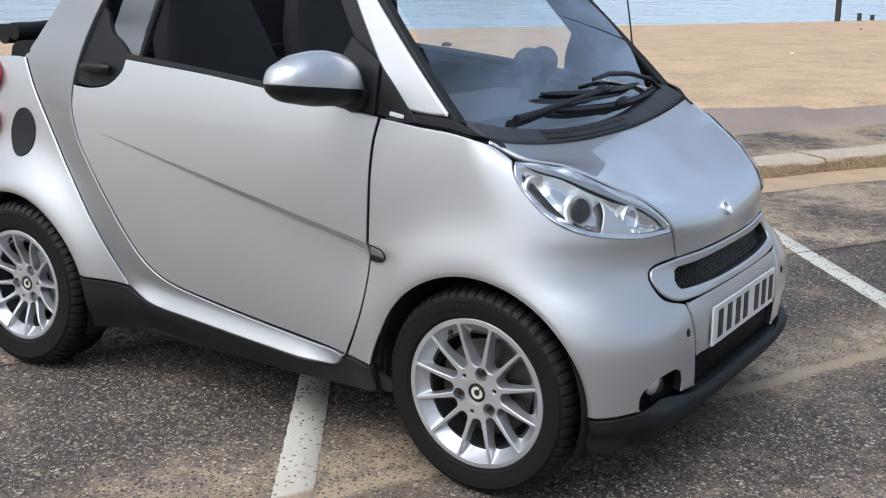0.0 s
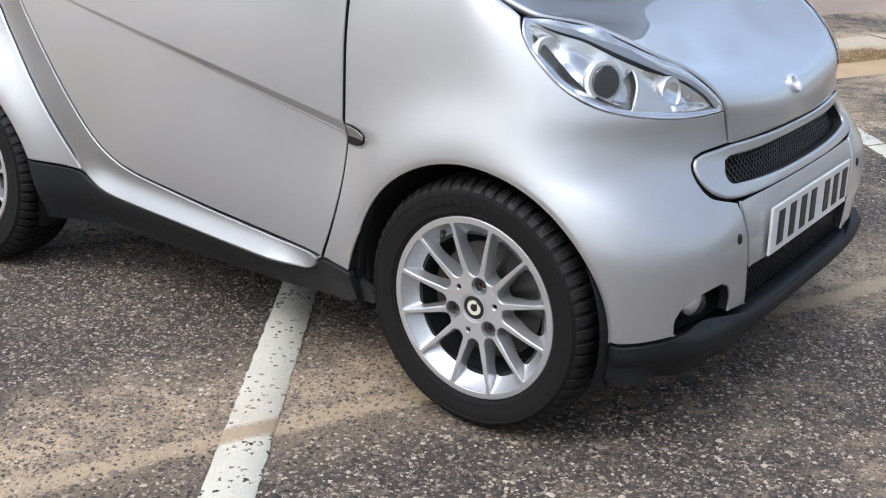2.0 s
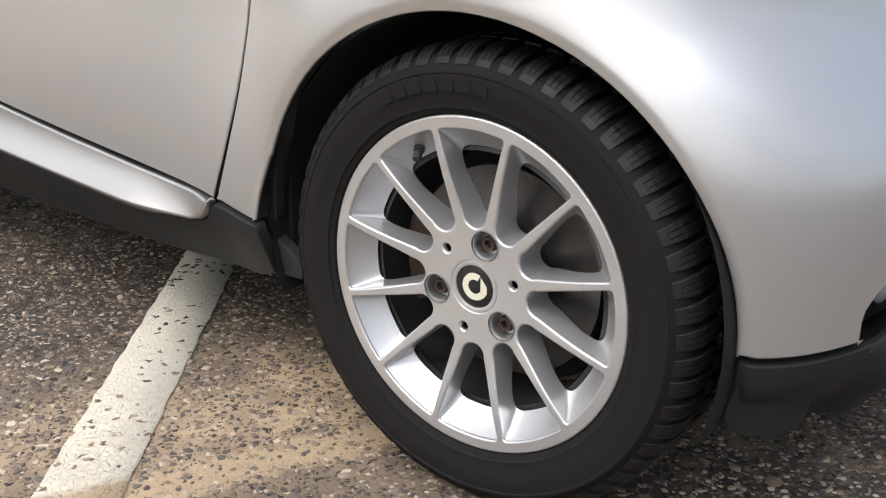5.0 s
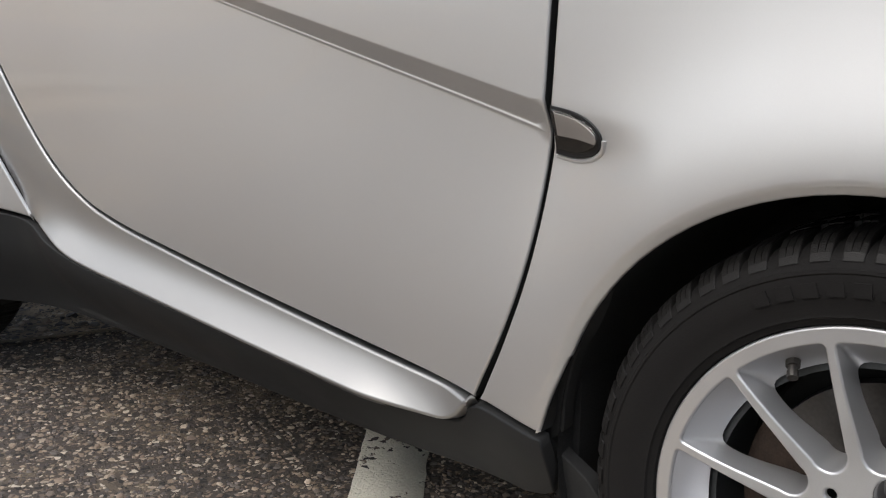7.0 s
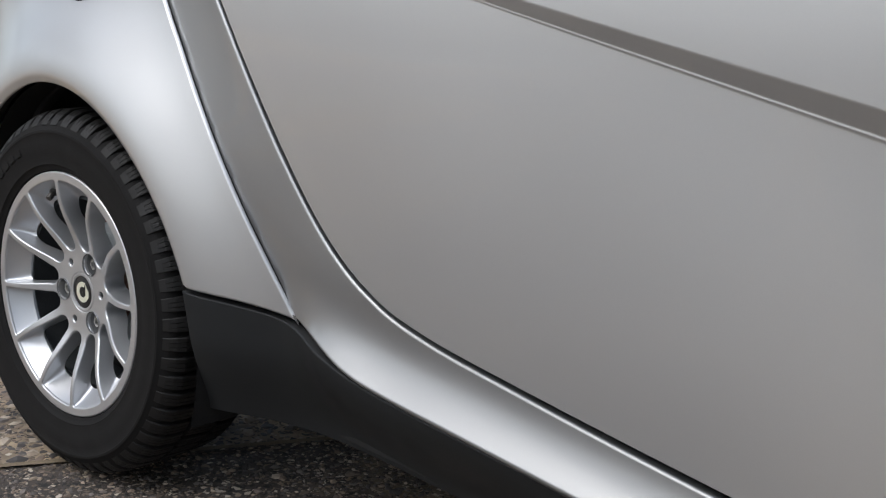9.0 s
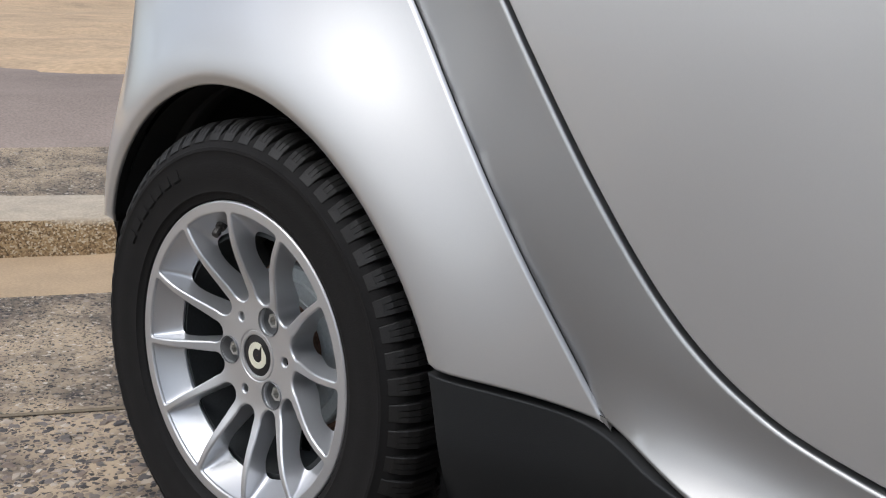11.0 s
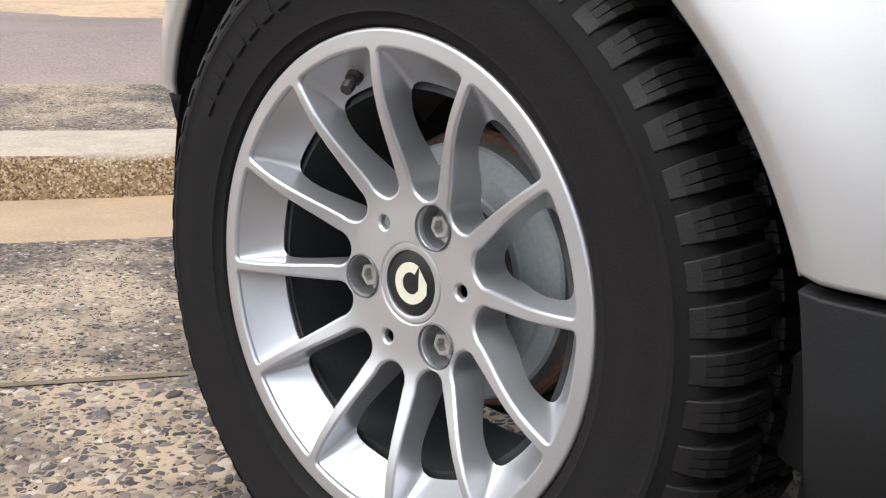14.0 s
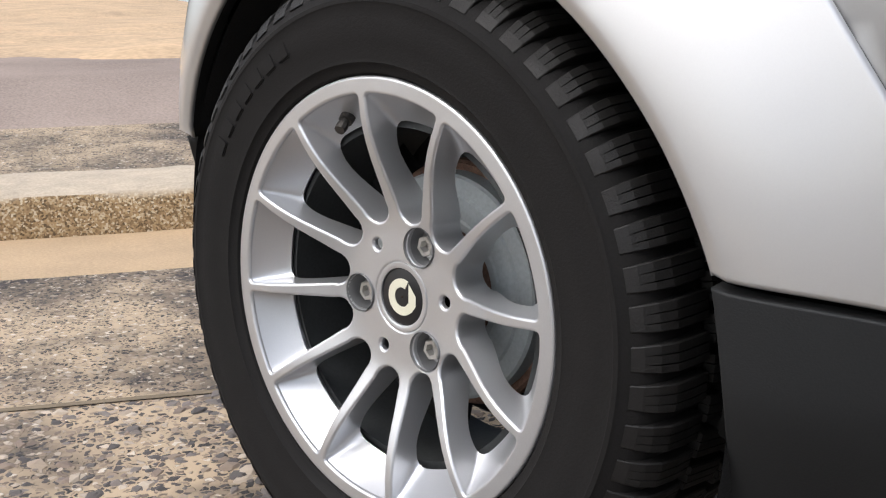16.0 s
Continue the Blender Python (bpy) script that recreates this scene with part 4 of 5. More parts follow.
def stud(name, mat, parent, s, z, r, lift, tall, flip=False, label="", dome=0.3, aim=None):
    """A round lamp or button on the shell."""
    p = shell(s, z)
    e = 1e-3
    n = np.cross(shell(s + e, z) - shell(s - e, z), shell(s, z + e) - shell(s, z - e))
    n = Vector(n / np.linalg.norm(n)) if aim is None else Vector(aim).normalized()
    p, k = Vector(p), Vector((1, -1 if flip else 1, 1))
    turn = n.to_track_quat("Z", "Y").to_matrix().to_4x4()
    bm = bmesh.new()
    rings = []
    prof = [(1.0, 0.0), (1.0, tall * 0.7), (0.94, tall), (0.7, tall + dome * r * 0.6), (0.35, tall + dome * r * 0.93), (0.02, tall + dome * r)]
    for q, h in prof:
        ring = []
        for i in range(28):
            a = 2 * math.pi * i / 28
            v = p + n * lift + turn @ Vector((q * r * math.cos(a), q * r * math.sin(a), h))
            ring.append(bm.verts.new(Vector((v.x * k.x, v.y * k.y, v.z))))
        rings.append(ring)
    for a, b in zip(rings, rings[1:]):
        for i in range(28):
            bm.faces.new((a[i], a[(i + 1) % 28], b[(i + 1) % 28], b[i]))
    bm.faces.new(rings[0]), bm.faces.new(rings[-1])
    return part(name, bm, mat, parent, label, smooth=True)


FORWARD = (0.86, -0.42, 0.12)
for flip in (False, True):
    aim = FORWARD
    stud("projector_rim", CHROME, car, 0.218, 0.780, 0.043, -0.026, 0.016, flip, "", 0.0, aim)
    stud("projector_lens", LENS, car, 0.218, 0.780, 0.034, -0.010, 0.008, flip, "" if flip else "round glass headlamp lens", 0.25, aim)
    stud("projector_shade", STEEL, car, 0.218, 0.780, 0.031, -0.012, 0.006, flip, "", 0.0, aim)
    stud("side_reflector", CHROME, car, 0.118, 0.838, 0.026, -0.026, 0.014, flip, "", -0.45, aim)
    stud("indicator_bulb", LENS, car, 0.143, 0.808, 0.015, -0.022, 0.008, flip, "", 0.3, aim)
    stud("high_beam", CHROME, car, 0.355, 0.750, 0.032, -0.034, 0.016, flip, "", -0.5, (0.95, -0.2, 0.1))
    stud("high_beam_lens", LENS, car, 0.408, 0.728, 0.024, -0.026, 0.010, flip, "", -0.4, (0.95, -0.2, 0.1))
    stud("fog_lamp_bezel", TRIM, car, 0.412, 0.322, 0.040, -0.050, 0.012, flip, "", 0.0)
    stud("fog_lamp", LENS, car, 0.412, 0.322, 0.030, -0.034, 0.010, flip, "" if flip else "round fog lamp set in a dark recess", 0.5)
    stud("fog_reflector", CHROME, car, 0.412, 0.322, 0.028, -0.038, 0.006, flip, "", 0.1)
    stud("parking_sensor", TRIM, car, 0.494, 0.448, 0.0115, -0.002, 0.003, flip, "", 0.15)
    for z, r in ((1.018, 0.062), (0.862, 0.062)):
        stud("tail_lamp", RED, car, -2.02, z, r, 0.004, 0.02, flip, "" if flip else "round red tail lamp", 0.35)


lamp_bezel = loop(
    [(0.063, 0.894), (0.12, 0.885), (0.175, 0.871), (0.245, 0.842), (0.31, 0.813), (0.381, 0.783), (0.433, 0.749), (0.462, 0.720), (0.470, 0.704)],
    [(0.470, 0.704), (0.452, 0.708), (0.424, 0.738), (0.372, 0.770), (0.30, 0.798), (0.235, 0.826), (0.17, 0.855), (0.118, 0.872), (0.063, 0.894)],
)
lamp_cover = loop([(0.265, 0.727), (0.32, 0.716), (0.352, 0.712)], [(0.352, 0.712), (0.338, 0.735), (0.300, 0.772), (0.262, 0.805)], [(0.262, 0.805), (0.272, 0.775), (0.265, 0.727)])
for flip in (False, True):
    panel("lamp_bezel", DARKER_SILVER, car, moved(-0.004), lamp_bezel, label="" if flip else "grey upper lamp bezel", grid=0.01, gap=0.0005, edge=0.0015, deep=0.012, mirror=flip)
    panel("lamp_cover", PAINT, car, moved(-0.010), lamp_cover, label="" if flip else "smooth silver panel inside the lamp", grid=0.01, gap=0.0005, edge=0.003, deep=0.02, mirror=flip)


def lattice(name, s0, s1, z0, z1, lift, pitch, label):
    """Crossed bars that fill an opening round the nose."""
    verts, faces = [], []
    tall = z1 - z0
    f = moved(lift)
    for sign in (1, -1):
        for s in np.arange(s0 - tall, s1 + tall, pitch):
            t = np.linspace(0, 1, 5)
            u, v = s + sign * t * tall, z0 + t * tall
            ok = (u > s0) & (u < s1)
            u, v = u[ok], v[ok]
            if len(u) < 2:
                continue
            p = f(u, v)
            base = len(verts)
            h = 0.0016
            for q in p:
                verts += [q + (0, h, h), q + (0, -h, h), q + (-0.006, -h, -h), q + (-0.006, h, -h)]
            for i in range(len(p) - 1):
                for j in range(4):
                    a = base + 4 * i
                    faces.append((a + j, a + (j + 1) % 4, a + 4 + (j + 1) % 4, a + 4 + j))
    return mesh_object(name, verts, faces, INK, car, label, smooth=False)


lattice("grille_mesh", 0.478, 2 * MID - 0.478, 0.530, 0.606, -0.024, 0.017, "black crossed grille mesh")
lattice("intake_mesh", 0.52, 2 * MID - 0.52, 0.275, 0.375, -0.018, 0.016, "black crossed lower intake mesh")

# hood: lofted between its two edges over a middle line
EDGE = curve([(-0.010, 0.947), (0.039, 0.919), (0.073, 0.903), (0.105, 0.895), (0.154, 0.884), (0.226, 0.857), (0.304, 0.823), (0.371, 0.796), (0.430, 0.760), (0.468, 0.718), (0.482, 0.695), (0.496, 0.652), (0.503, 0.629)], 0.006)
edge3 = shell(EDGE[:, 0], EDGE[:, 1])
edge_t = np.r_[0, np.cumsum(np.linalg.norm(np.diff(edge3, axis=0), axis=1))]
edge_t /= edge_t[-1]
mid3 = curve([(0.0, 0.886), (0.06, 0.866), (0.13, 0.842), (0.21, 0.812), (0.29, 0.777), (0.35, 0.744), (0.388, 0.712), (0.403, 0.680), (0.407, 0.650), (0.408, 0.628)], 0.006)
mid_t = np.r_[0, np.cumsum(np.linalg.norm(np.diff(mid3, axis=0), axis=1))]
mid_t /= mid_t[-1]


def hood(t, v):
    ex, ey, ez = (np.interp(t, edge_t, edge3[:, i]) for i in range(3))
    mx, mz = (np.interp(t, mid_t, mid3[:, i]) for i in range(2))
    w = np.abs(v) ** 2.2
    return np.stack([mx + (ex - mx) * w, -ey * v, mz + (ez - mz) * w], -1)


hood_part = sheet("hood", PAINT, car, hood, np.linspace(0.012, 1, 70), np.linspace(-0.992, 0.992, 61), "silver hood sloping to the grille", 0.012)
bm = bmesh.new()
c, q = Vector((float(np.interp(-0.706, -mid3[:, 1], mid3[:, 0])) + 0.0015, 0, 0.709)), Vector((0.80, 0, 0.60)).to_track_quat("Z", "Y").to_matrix().to_4x4()
rings = [[bm.verts.new(c + q @ Vector((r * math.cos(a), r * math.sin(a), h))) for a in np.linspace(0, 2 * math.pi, 36, endpoint=False)] for r, h in ((0.0145, -0.006), (0.0145, 0.0022), (0.0152, 0.003), (0.0222, 0.003), (0.023, 0.0022), (0.023, -0.006))]
for a, b in zip(rings, rings[1:]):
    for i in range(36):
        bm.faces.new((a[i], a[(i + 1) % 36], b[(i + 1) % 36], b[i]))
part("badge", bm, CHROME, hood_part, "small bright ring badge", smooth=True)


# scuttle, windscreen, pillars
def screen_low(v):
    w = np.abs(v) ** 2.2
    return np.stack([-0.055 - 0.075 * w, 0.655 * v, 0.915 + 0.082 * w], -1)


def scuttle(t, v):
    a, b = hood(np.zeros_like(v), v), screen_low(v)
    p = a + (b - a) * t[..., None]
    p[..., 2] += 0.012 * np.sin(np.pi * t) - 0.006 * (t < 0.05)
    return p


def screen(t, v):
    a = screen_low(v)
    b = np.stack([-0.60 - 0.05 * np.abs(v) ** 2, 0.50 * v, 1.50 - 0.03 * np.abs(v) ** 2], -1)
    p = a + (b - a) * t[..., None]
    p[..., 0] += 0.05 * np.sin(np.pi * t)
    p[..., 2] += 0.03 * np.sin(np.pi * t)
    return p


cowl = sheet("scuttle_panel", COWL, car, scuttle, np.linspace(0.02, 1.0, 14), np.linspace(0.975, -0.975, 61), "black plastic scuttle panel with vents", 0.02)
bm = bmesh.new()
# raised black bars give the vent slots their dark insides
for i in range(46):
    v = -0.5 + i * 0.0175
    for t0, t1 in ((0.12, 0.30), (0.33, 0.50)):
        a, b = Vector(scuttle(np.array(t0), np.array(v))), Vector(scuttle(np.array(t1), np.array(v)))
        tube(bm, [a + Vector((0, 0, 0.003)), b + Vector((0, 0, 0.003))], 0.0040, 5)
part("vent_slot_bars", bm, INK, cowl, "row of small black bars for the shaded vent slots")
wind = sheet("windscreen", GLASS, car, screen, np.linspace(0.0, 1, 24), np.linspace(0.985, -0.985, 41), "clear raked windscreen")
wind.visible_shadow = False


def pillar_path(z0, z1, n, front):
    """The A-pillar's two edges."""
    z = np.linspace(z0, z1, n)
    k = (z - 0.998) / 0.287
    return [(-0.093 - 0.286 * q, h) for q, h in zip(k, z)] if front else [(-0.262 - 0.213 * q * 0.95, h + 0.012) for q, h in zip(k, z)]


for flip in (False, True):
    panel("front_pillar", PAINT, car, moved(0.0), loop(pillar_path(0.998, 1.47, 8, True), [(-0.5646, 1.47), (-0.612, 1.482)], pillar_path(0.998, 1.47, 8, False)[::-1], [(-0.262, 1.010), (-0.17, 1.0), (-0.093, 0.998)]), label="" if flip else "silver raked front pillar", deep=0.05, gap=0.001, edge=0.008, mirror=flip)
    panel("pillar_seal", TRIM, car, moved(-0.012), loop([(-0.075, 0.985), (-0.36, 1.285), (-0.55, 1.485)], [(-0.55, 1.485), (-0.66, 1.495)], [(-0.66, 1.495), (-0.515, 1.285), (-0.30, 1.0)], [(-0.30, 1.0), (-0.075, 0.985)]), deep=0.04, gap=0.0, mirror=flip)
    panel("scuttle_end", BLACK, car, moved(-0.002), loop([(-0.268, 1.004), (-0.19, 0.976), (-0.087, 0.968), (-0.014, 0.951), (0.034, 0.925)], [(0.034, 0.925), (-0.02, 0.962), (-0.093, 0.993), (-0.17, 0.998), (-0.268, 1.004)]), label="" if flip else "black trim under the windscreen", gap=0.001, mirror=flip)
    panel("corner_trim", TRIM, car, moved(0.002), loop([(-0.327, 1.118), (-0.327, 0.990)], [(-0.327, 0.990), (-0.19, 0.976)], [(-0.19, 0.976), (-0.27, 1.062), (-0.327, 1.118)]), label="" if flip else "black triangular corner trim", gap=0.001, mirror=flip)
    sail = panel("mirror_base", TRIM, car, moved(0.006), loop([(-0.333, 1.125), (-0.333, 0.992)], [(-0.333, 0.992), (-0.43, 1.005), (-0.50, 1.012)], [(-0.50, 1.012), (-0.485, 1.09), (-0.44, 1.19)], [(-0.44, 1.19), (-0.333, 1.125)]), label="" if flip else "black mirror base", gap=0.001, mirror=flip)
    # door top seal and window frame behind
    panel("window_seal", TRIM, car, moved(-0.004), loop([(-0.34, 1.000), (-0.71, 1.052), (-0.978, 1.083), (-1.345, 1.118)], [(-1.345, 1.118), (-1.345, 1.099)], [(-1.345, 1.099), (-0.978, 1.066), (-0.71, 1.035), (-0.34, 0.983)], [(-0.34, 0.983), (-0.34, 1.0)]), gap=0.0, deep=0.05, mirror=flip)
    panel("handle_surround", BLACK, car, moved(-0.010), loop([(-1.583, 1.012), (-1.51, 1.005), (-1.43, 1.018), (-1.365, 1.062), (-1.345, 1.115)], [(-1.345, 1.115), (-1.39, 1.155), (-1.44, 1.185), (-1.47, 1.24), (-1.49, 1.28), (-1.41, 1.43)], [(-1.41, 1.43), (-1.44, 1.43), (-1.51, 1.29), (-1.575, 1.12), (-1.583, 1.012)]), label="" if flip else "black door handle recess and window frame", gap=0.001, mirror=flip)
    bm = bmesh.new()
    tube(bm, [tuple(p * (1, -1 if flip else 1, 1)) for p in moved(0.012)(np.linspace(-1.54, -1.40, 8), 1.066 + 0 * np.linspace(0, 1, 8))], [0.010, 0.016, 0.018, 0.018, 0.018, 0.018, 0.016, 0.008], 12)
    part("door_handle", bm, TRIM, doors[flip], "" if flip else "black pull handle", smooth=True)
    bm = bmesh.new()
    k = -1 if flip else 1
    tube(bm, [(p[0], p[1] * k, p[2]) for p in moved(-0.01)(np.linspace(-1.275, -1.20, 5), np.linspace(1.11, 1.46, 5))], 0.013, 8)
    part("window_post", bm, TRIM, car, smooth=True)
    q = sheet("quarter_window", GLASS, car, lambda u, v: moved(-0.02)(u + (v - 1.1) * 0.25, v) * (1, k, 1), np.linspace(-1.47, -1.275, 8), np.linspace(1.10, 1.44, 8)[::k], "" if flip else "fixed clear rear quarter window")
    q.visible_shadow = False
    bm = bmesh.new()
    tube(bm, [(-0.60, -0.515 * k, 1.485), (-0.8, -0.53 * k, 1.51), (-1.1, -0.53 * k, 1.505), (-1.45, -0.53 * k, 1.445)], 0.028, 10)
    part("roof_rail", bm, TRIM, car, "" if flip else "black roof rail", smooth=True)
bm = bmesh.new()
tube(bm, [(-0.62, -0.52, 1.485), (-0.60, -0.25, 1.508), (-0.595, 0, 1.512), (-0.60, 0.25, 1.508), (-0.62, 0.52, 1.485)], 0.03, 10)
part("windscreen_header", bm, TRIM, car, smooth=True)

# door mirrors
for flip in (False, True):
    k = -1 if flip else 1
    for name, mat, up, label in (("mirror_cap", PAINT, 1, "silver mirror cap"), ("mirror_shell", TRIM, -1, "black lower mirror housing")):
        bm = bmesh.new()
        rings = []
        for u in (1 - np.cos(np.linspace(0, math.pi, 26))) / 2:
            f = np.interp(u, (0, 0.03, 0.1, 0.3, 0.5, 0.68, 0.85, 0.95, 1), (0.04, 0.30, 0.54, 0.82, 0.95, 1.0, 0.95, 0.80, 0.45)) if up > 0 else np.interp(u, (0, 0.04, 0.15, 0.5, 0.9, 1), (0.05, 0.45, 0.85, 1.0, 0.9, 0.6))
            a = 0.080 * np.interp(u, (0, 0.02, 0.08, 0.25, 0.6, 0.9, 1), (0.05, 0.35, 0.66, 0.9, 1.0, 0.92, 0.7))
            tall, mid_z = (0.096 if up > 0 else 0.050) * f, 1.082 - 0.028 * u + 0.001 * up
            rings.append([bm.verts.new((-0.425 - 0.03 * (1 - u) + a * math.cos(t), (-0.953 + 0.262 * u) * k, mid_z + up * tall * math.sin(t) ** 0.8)) for t in np.linspace(0, math.pi, 18)])
        for a, b in zip(rings, rings[1:]):
            for i in range(18):
                bm.faces.new((a[i], a[(i + 1) % 18], b[(i + 1) % 18], b[i]))
        bm.faces.new(rings[0]), bm.faces.new(rings[-1])
        part(name, bm, mat, car, "" if flip else label, smooth=True, angle=0.9)
    bm = bmesh.new()
    tube(bm, [(-0.40, -0.69 * k, 1.035), (-0.405, -0.73 * k, 1.045), (-0.41, -0.78 * k, 1.06)], [0.045, 0.036, 0.03], 12)
    part("mirror_arm", bm, TRIM, car, smooth=True)
bm = bmesh.new()
p = shell(-0.262, 0.999)
box(bm, (-0.285, p[1] - 0.006, 0.988), (-0.238, p[1] - 0.001, 1.0), 0.002, Matrix.Translation((-0.262, 0, 0.994)) @ Matrix.Rotation(radians(9), 4, "Y") @ Matrix.Translation((0.262, 0, -0.994)))
part("trim_badge", bm, PLATE, car, "small bright trim plaque", smooth=True)

# side repeaters: the end of the door crease, a smoked lens
rep = loop([(-0.344, 0.643), (-0.318, 0.640), (-0.298, 0.633), (-0.284, 0.621), (-0.284, 0.608), (-0.297, 0.599), (-0.318, 0.595), (-0.340, 0.596)], [(-0.340, 0.596), (-0.344, 0.643)], step=0.005)
rep_in = loop([(-0.341, 0.640), (-0.318, 0.637), (-0.299, 0.630), (-0.2865, 0.620), (-0.2865, 0.609), (-0.298, 0.602), (-0.318, 0.598), (-0.338, 0.599)], [(-0.338, 0.599), (-0.341, 0.640)], step=0.005)
for flip in (False, True):
    lens = panel("side_repeater", SMOKE, car, moved(lambda s, z: 0.004 + 0.7 * hollow(s, z)), rep_in, label="" if flip else "smoked side indicator", grid=0.008, gap=0.0, mirror=flip)
    panel("bezel", TRIM, lens, moved(lambda s, z: 0.0012 + 0.7 * hollow(s, z)), rep, grid=0.01, gap=0.0, edge=0.001, deep=0.003, mirror=flip)
    panel("reflector", CHROME, lens, moved(lambda s, z: 0.0030 + 0.7 * hollow(s, z)), rep_in, grid=0.008, gap=0.003, edge=0.001, deep=0.002, mirror=flip)

    lip = curve([(-0.341, 0.594), (-0.318, 0.5925), (-0.296, 0.5965), (-0.2825, 0.606), (-0.280, 0.616)], 0.004)
    bm = bmesh.new()
    tube(bm, [Vector(q) * 1.0 if not flip else Vector((q[0], -q[1], q[2])) for q in moved(lambda s, z: 0.0002 + hollow(s, z))(lip[:, 0], lip[:, 1])], 0.0028, 8)
    part("lip", bm, PAINT, lens, smooth=True)
    # added panel that makes the lower half of the lens darker than the upper
    panel("dark_lower_half", STEEL, lens, moved(lambda s, z: 0.0034 + 0.7 * hollow(s, z)), loop([(-0.3385, 0.615), (-0.31, 0.614), (-0.288, 0.611)], [(-0.288, 0.611), (-0.298, 0.604), (-0.318, 0.600), (-0.3365, 0.601)], [(-0.3365, 0.601), (-0.3385, 0.615)], step=0.005), grid=0.008, gap=0.0005, edge=0.0005, deep=0.001, mirror=flip)

# number plate: its characters are plain bars
bm = bmesh.new()
box(bm, (0.462, -0.26, 0.375), (0.468, 0.26, 0.486), 0.002)
plate = part("number_plate", bm, PLATE, car, "white reflective plate with dark bars")
for i, y in enumerate((-0.205, -0.135, -0.065, 0.0, 0.095, 0.16, 0.225)):
    bm = bmesh.new()
    box(bm, (0.468, y - 0.018, 0.392), (0.4695, y + 0.018, 0.470), 0.0004)
    part("bar", bm, INK, plate)

# wipers and aerial
def on_screen(t, v, lift=0.012):
    return Vector(screen(np.array(t), np.array(v))) + Vector((0.75, 0, 0.65)) * lift


# arm from its pivot to the joint; then the blade's ends
WIPERS = (
    ([(-0.10, 0.97), (-0.04, 0.91), (0.03, 0.845), (0.115, 0.625), (0.155, 0.36), (0.155, 0.18)], (0.125, -0.35), (0.060, 0.685)),
    ([(0.02, -0.60), (0.045, -0.44), (0.08, -0.175), (0.098, 0.15), (0.098, 0.375)], (0.058, -0.27), (-0.02, 0.90)),
)
for arm_line, blade_a, blade_b in WIPERS:
    bm = bmesh.new()
    lifts = np.interp(np.linspace(0, 1, len(arm_line)), (0, 0.3, 0.8, 1), (0.014, 0.030, 0.036, 0.028))
    radii = np.interp(np.linspace(0, 1, len(arm_line)), (0, 0.15, 0.5, 0.9, 1), (0.014, 0.011, 0.0075, 0.0085, 0.006))
    tube(bm, [on_screen(t, v, q) for (t, v), q in zip(arm_line, lifts)], [float(q) for q in radii], 8)
    arm = part("wiper_arm", bm, TRIM, car, smooth=True)
    line = [(blade_a[0] + (blade_b[0] - blade_a[0]) * q + 0.012 * math.sin(math.pi * q), blade_a[1] + (blade_b[1] - blade_a[1]) * q) for q in np.linspace(0, 1, 18)]
    ends = [float(0.45 + min(1, 9 * min(q, 1 - q)) * 0.55) for q in np.linspace(0, 1, 18)]
    for name, mat, lift, r in (("wiper_blade", TRIM, 0.022, 0.0105), ("rubber_strip", INK, 0.009, 0.0065)):
        bm = bmesh.new()
        tube(bm, [on_screen(t, v, lift) for t, v in line], [r * q for q in ends], 6)
        part(name, bm, mat, arm, smooth=True)
    bm = bmesh.new()
    t, v = line[9]
    tube(bm, [on_screen(t, v - 0.07, 0.03), on_screen(t, v - 0.03, 0.034), on_screen(t, v + 0.05, 0.034), on_screen(t, v + 0.09, 0.03)], [0.008, 0.0135, 0.0135, 0.008], 8)
    part("blade_clip", bm, TRIM, arm, smooth=True)
bm = bmesh.new()
tube(bm, [(-0.047, 0.432, 0.893), (-0.052, 0.436, 0.912)], [0.012, 0.007], 8)
part("washer_jet", bm, TRIM, car, smooth=True)
bm = bmesh.new()
tube(bm, [(-0.20, 0.665, 0.99), (-0.23, 0.66, 1.2), (-0.28, 0.65, 1.5)], [0.004, 0.003, 0.002], 6)
part("aerial", bm, TRIM, car, "thin black aerial", smooth=True)

# cabin
bm = bmesh.new()
box(bm, (-0.75, -0.60, 0.55), (-0.13, 0.60, 0.955), 0.06)
part("dashboard", bm, DASH, car, "dark dashboard", smooth=True)
for y in (0.165, 0.265):
    bm = bmesh.new()
    bmesh.ops.create_uvsphere(bm, u_segments=20, v_segments=14, radius=0.05)
    bmesh.ops.translate(bm, verts=bm.verts, vec=(-0.36, y, 1.078))
    dial = part("dash_pod", bm, DASH, car, "round dark instrument pod", smooth=True)
    bm = bmesh.new()
    tube(bm, [(-0.36, y, 0.94), (-0.36, y, 1.05)], 0.025, 10)
    part("pod_foot", bm, DASH, dial, smooth=True)
bm = bmesh.new()
tube(bm, [Vector((-0.68, -0.33, 0.93)) + Matrix.Rotation(radians(-62), 3, "Y") @ Vector((0.185 * math.cos(a), 0.185 * math.sin(a), 0)) for a in np.linspace(0, 2 * math.pi, 40)], 0.015, 8)
part("steering_wheel", bm, TRIM, car, "black steering wheel", smooth=True)
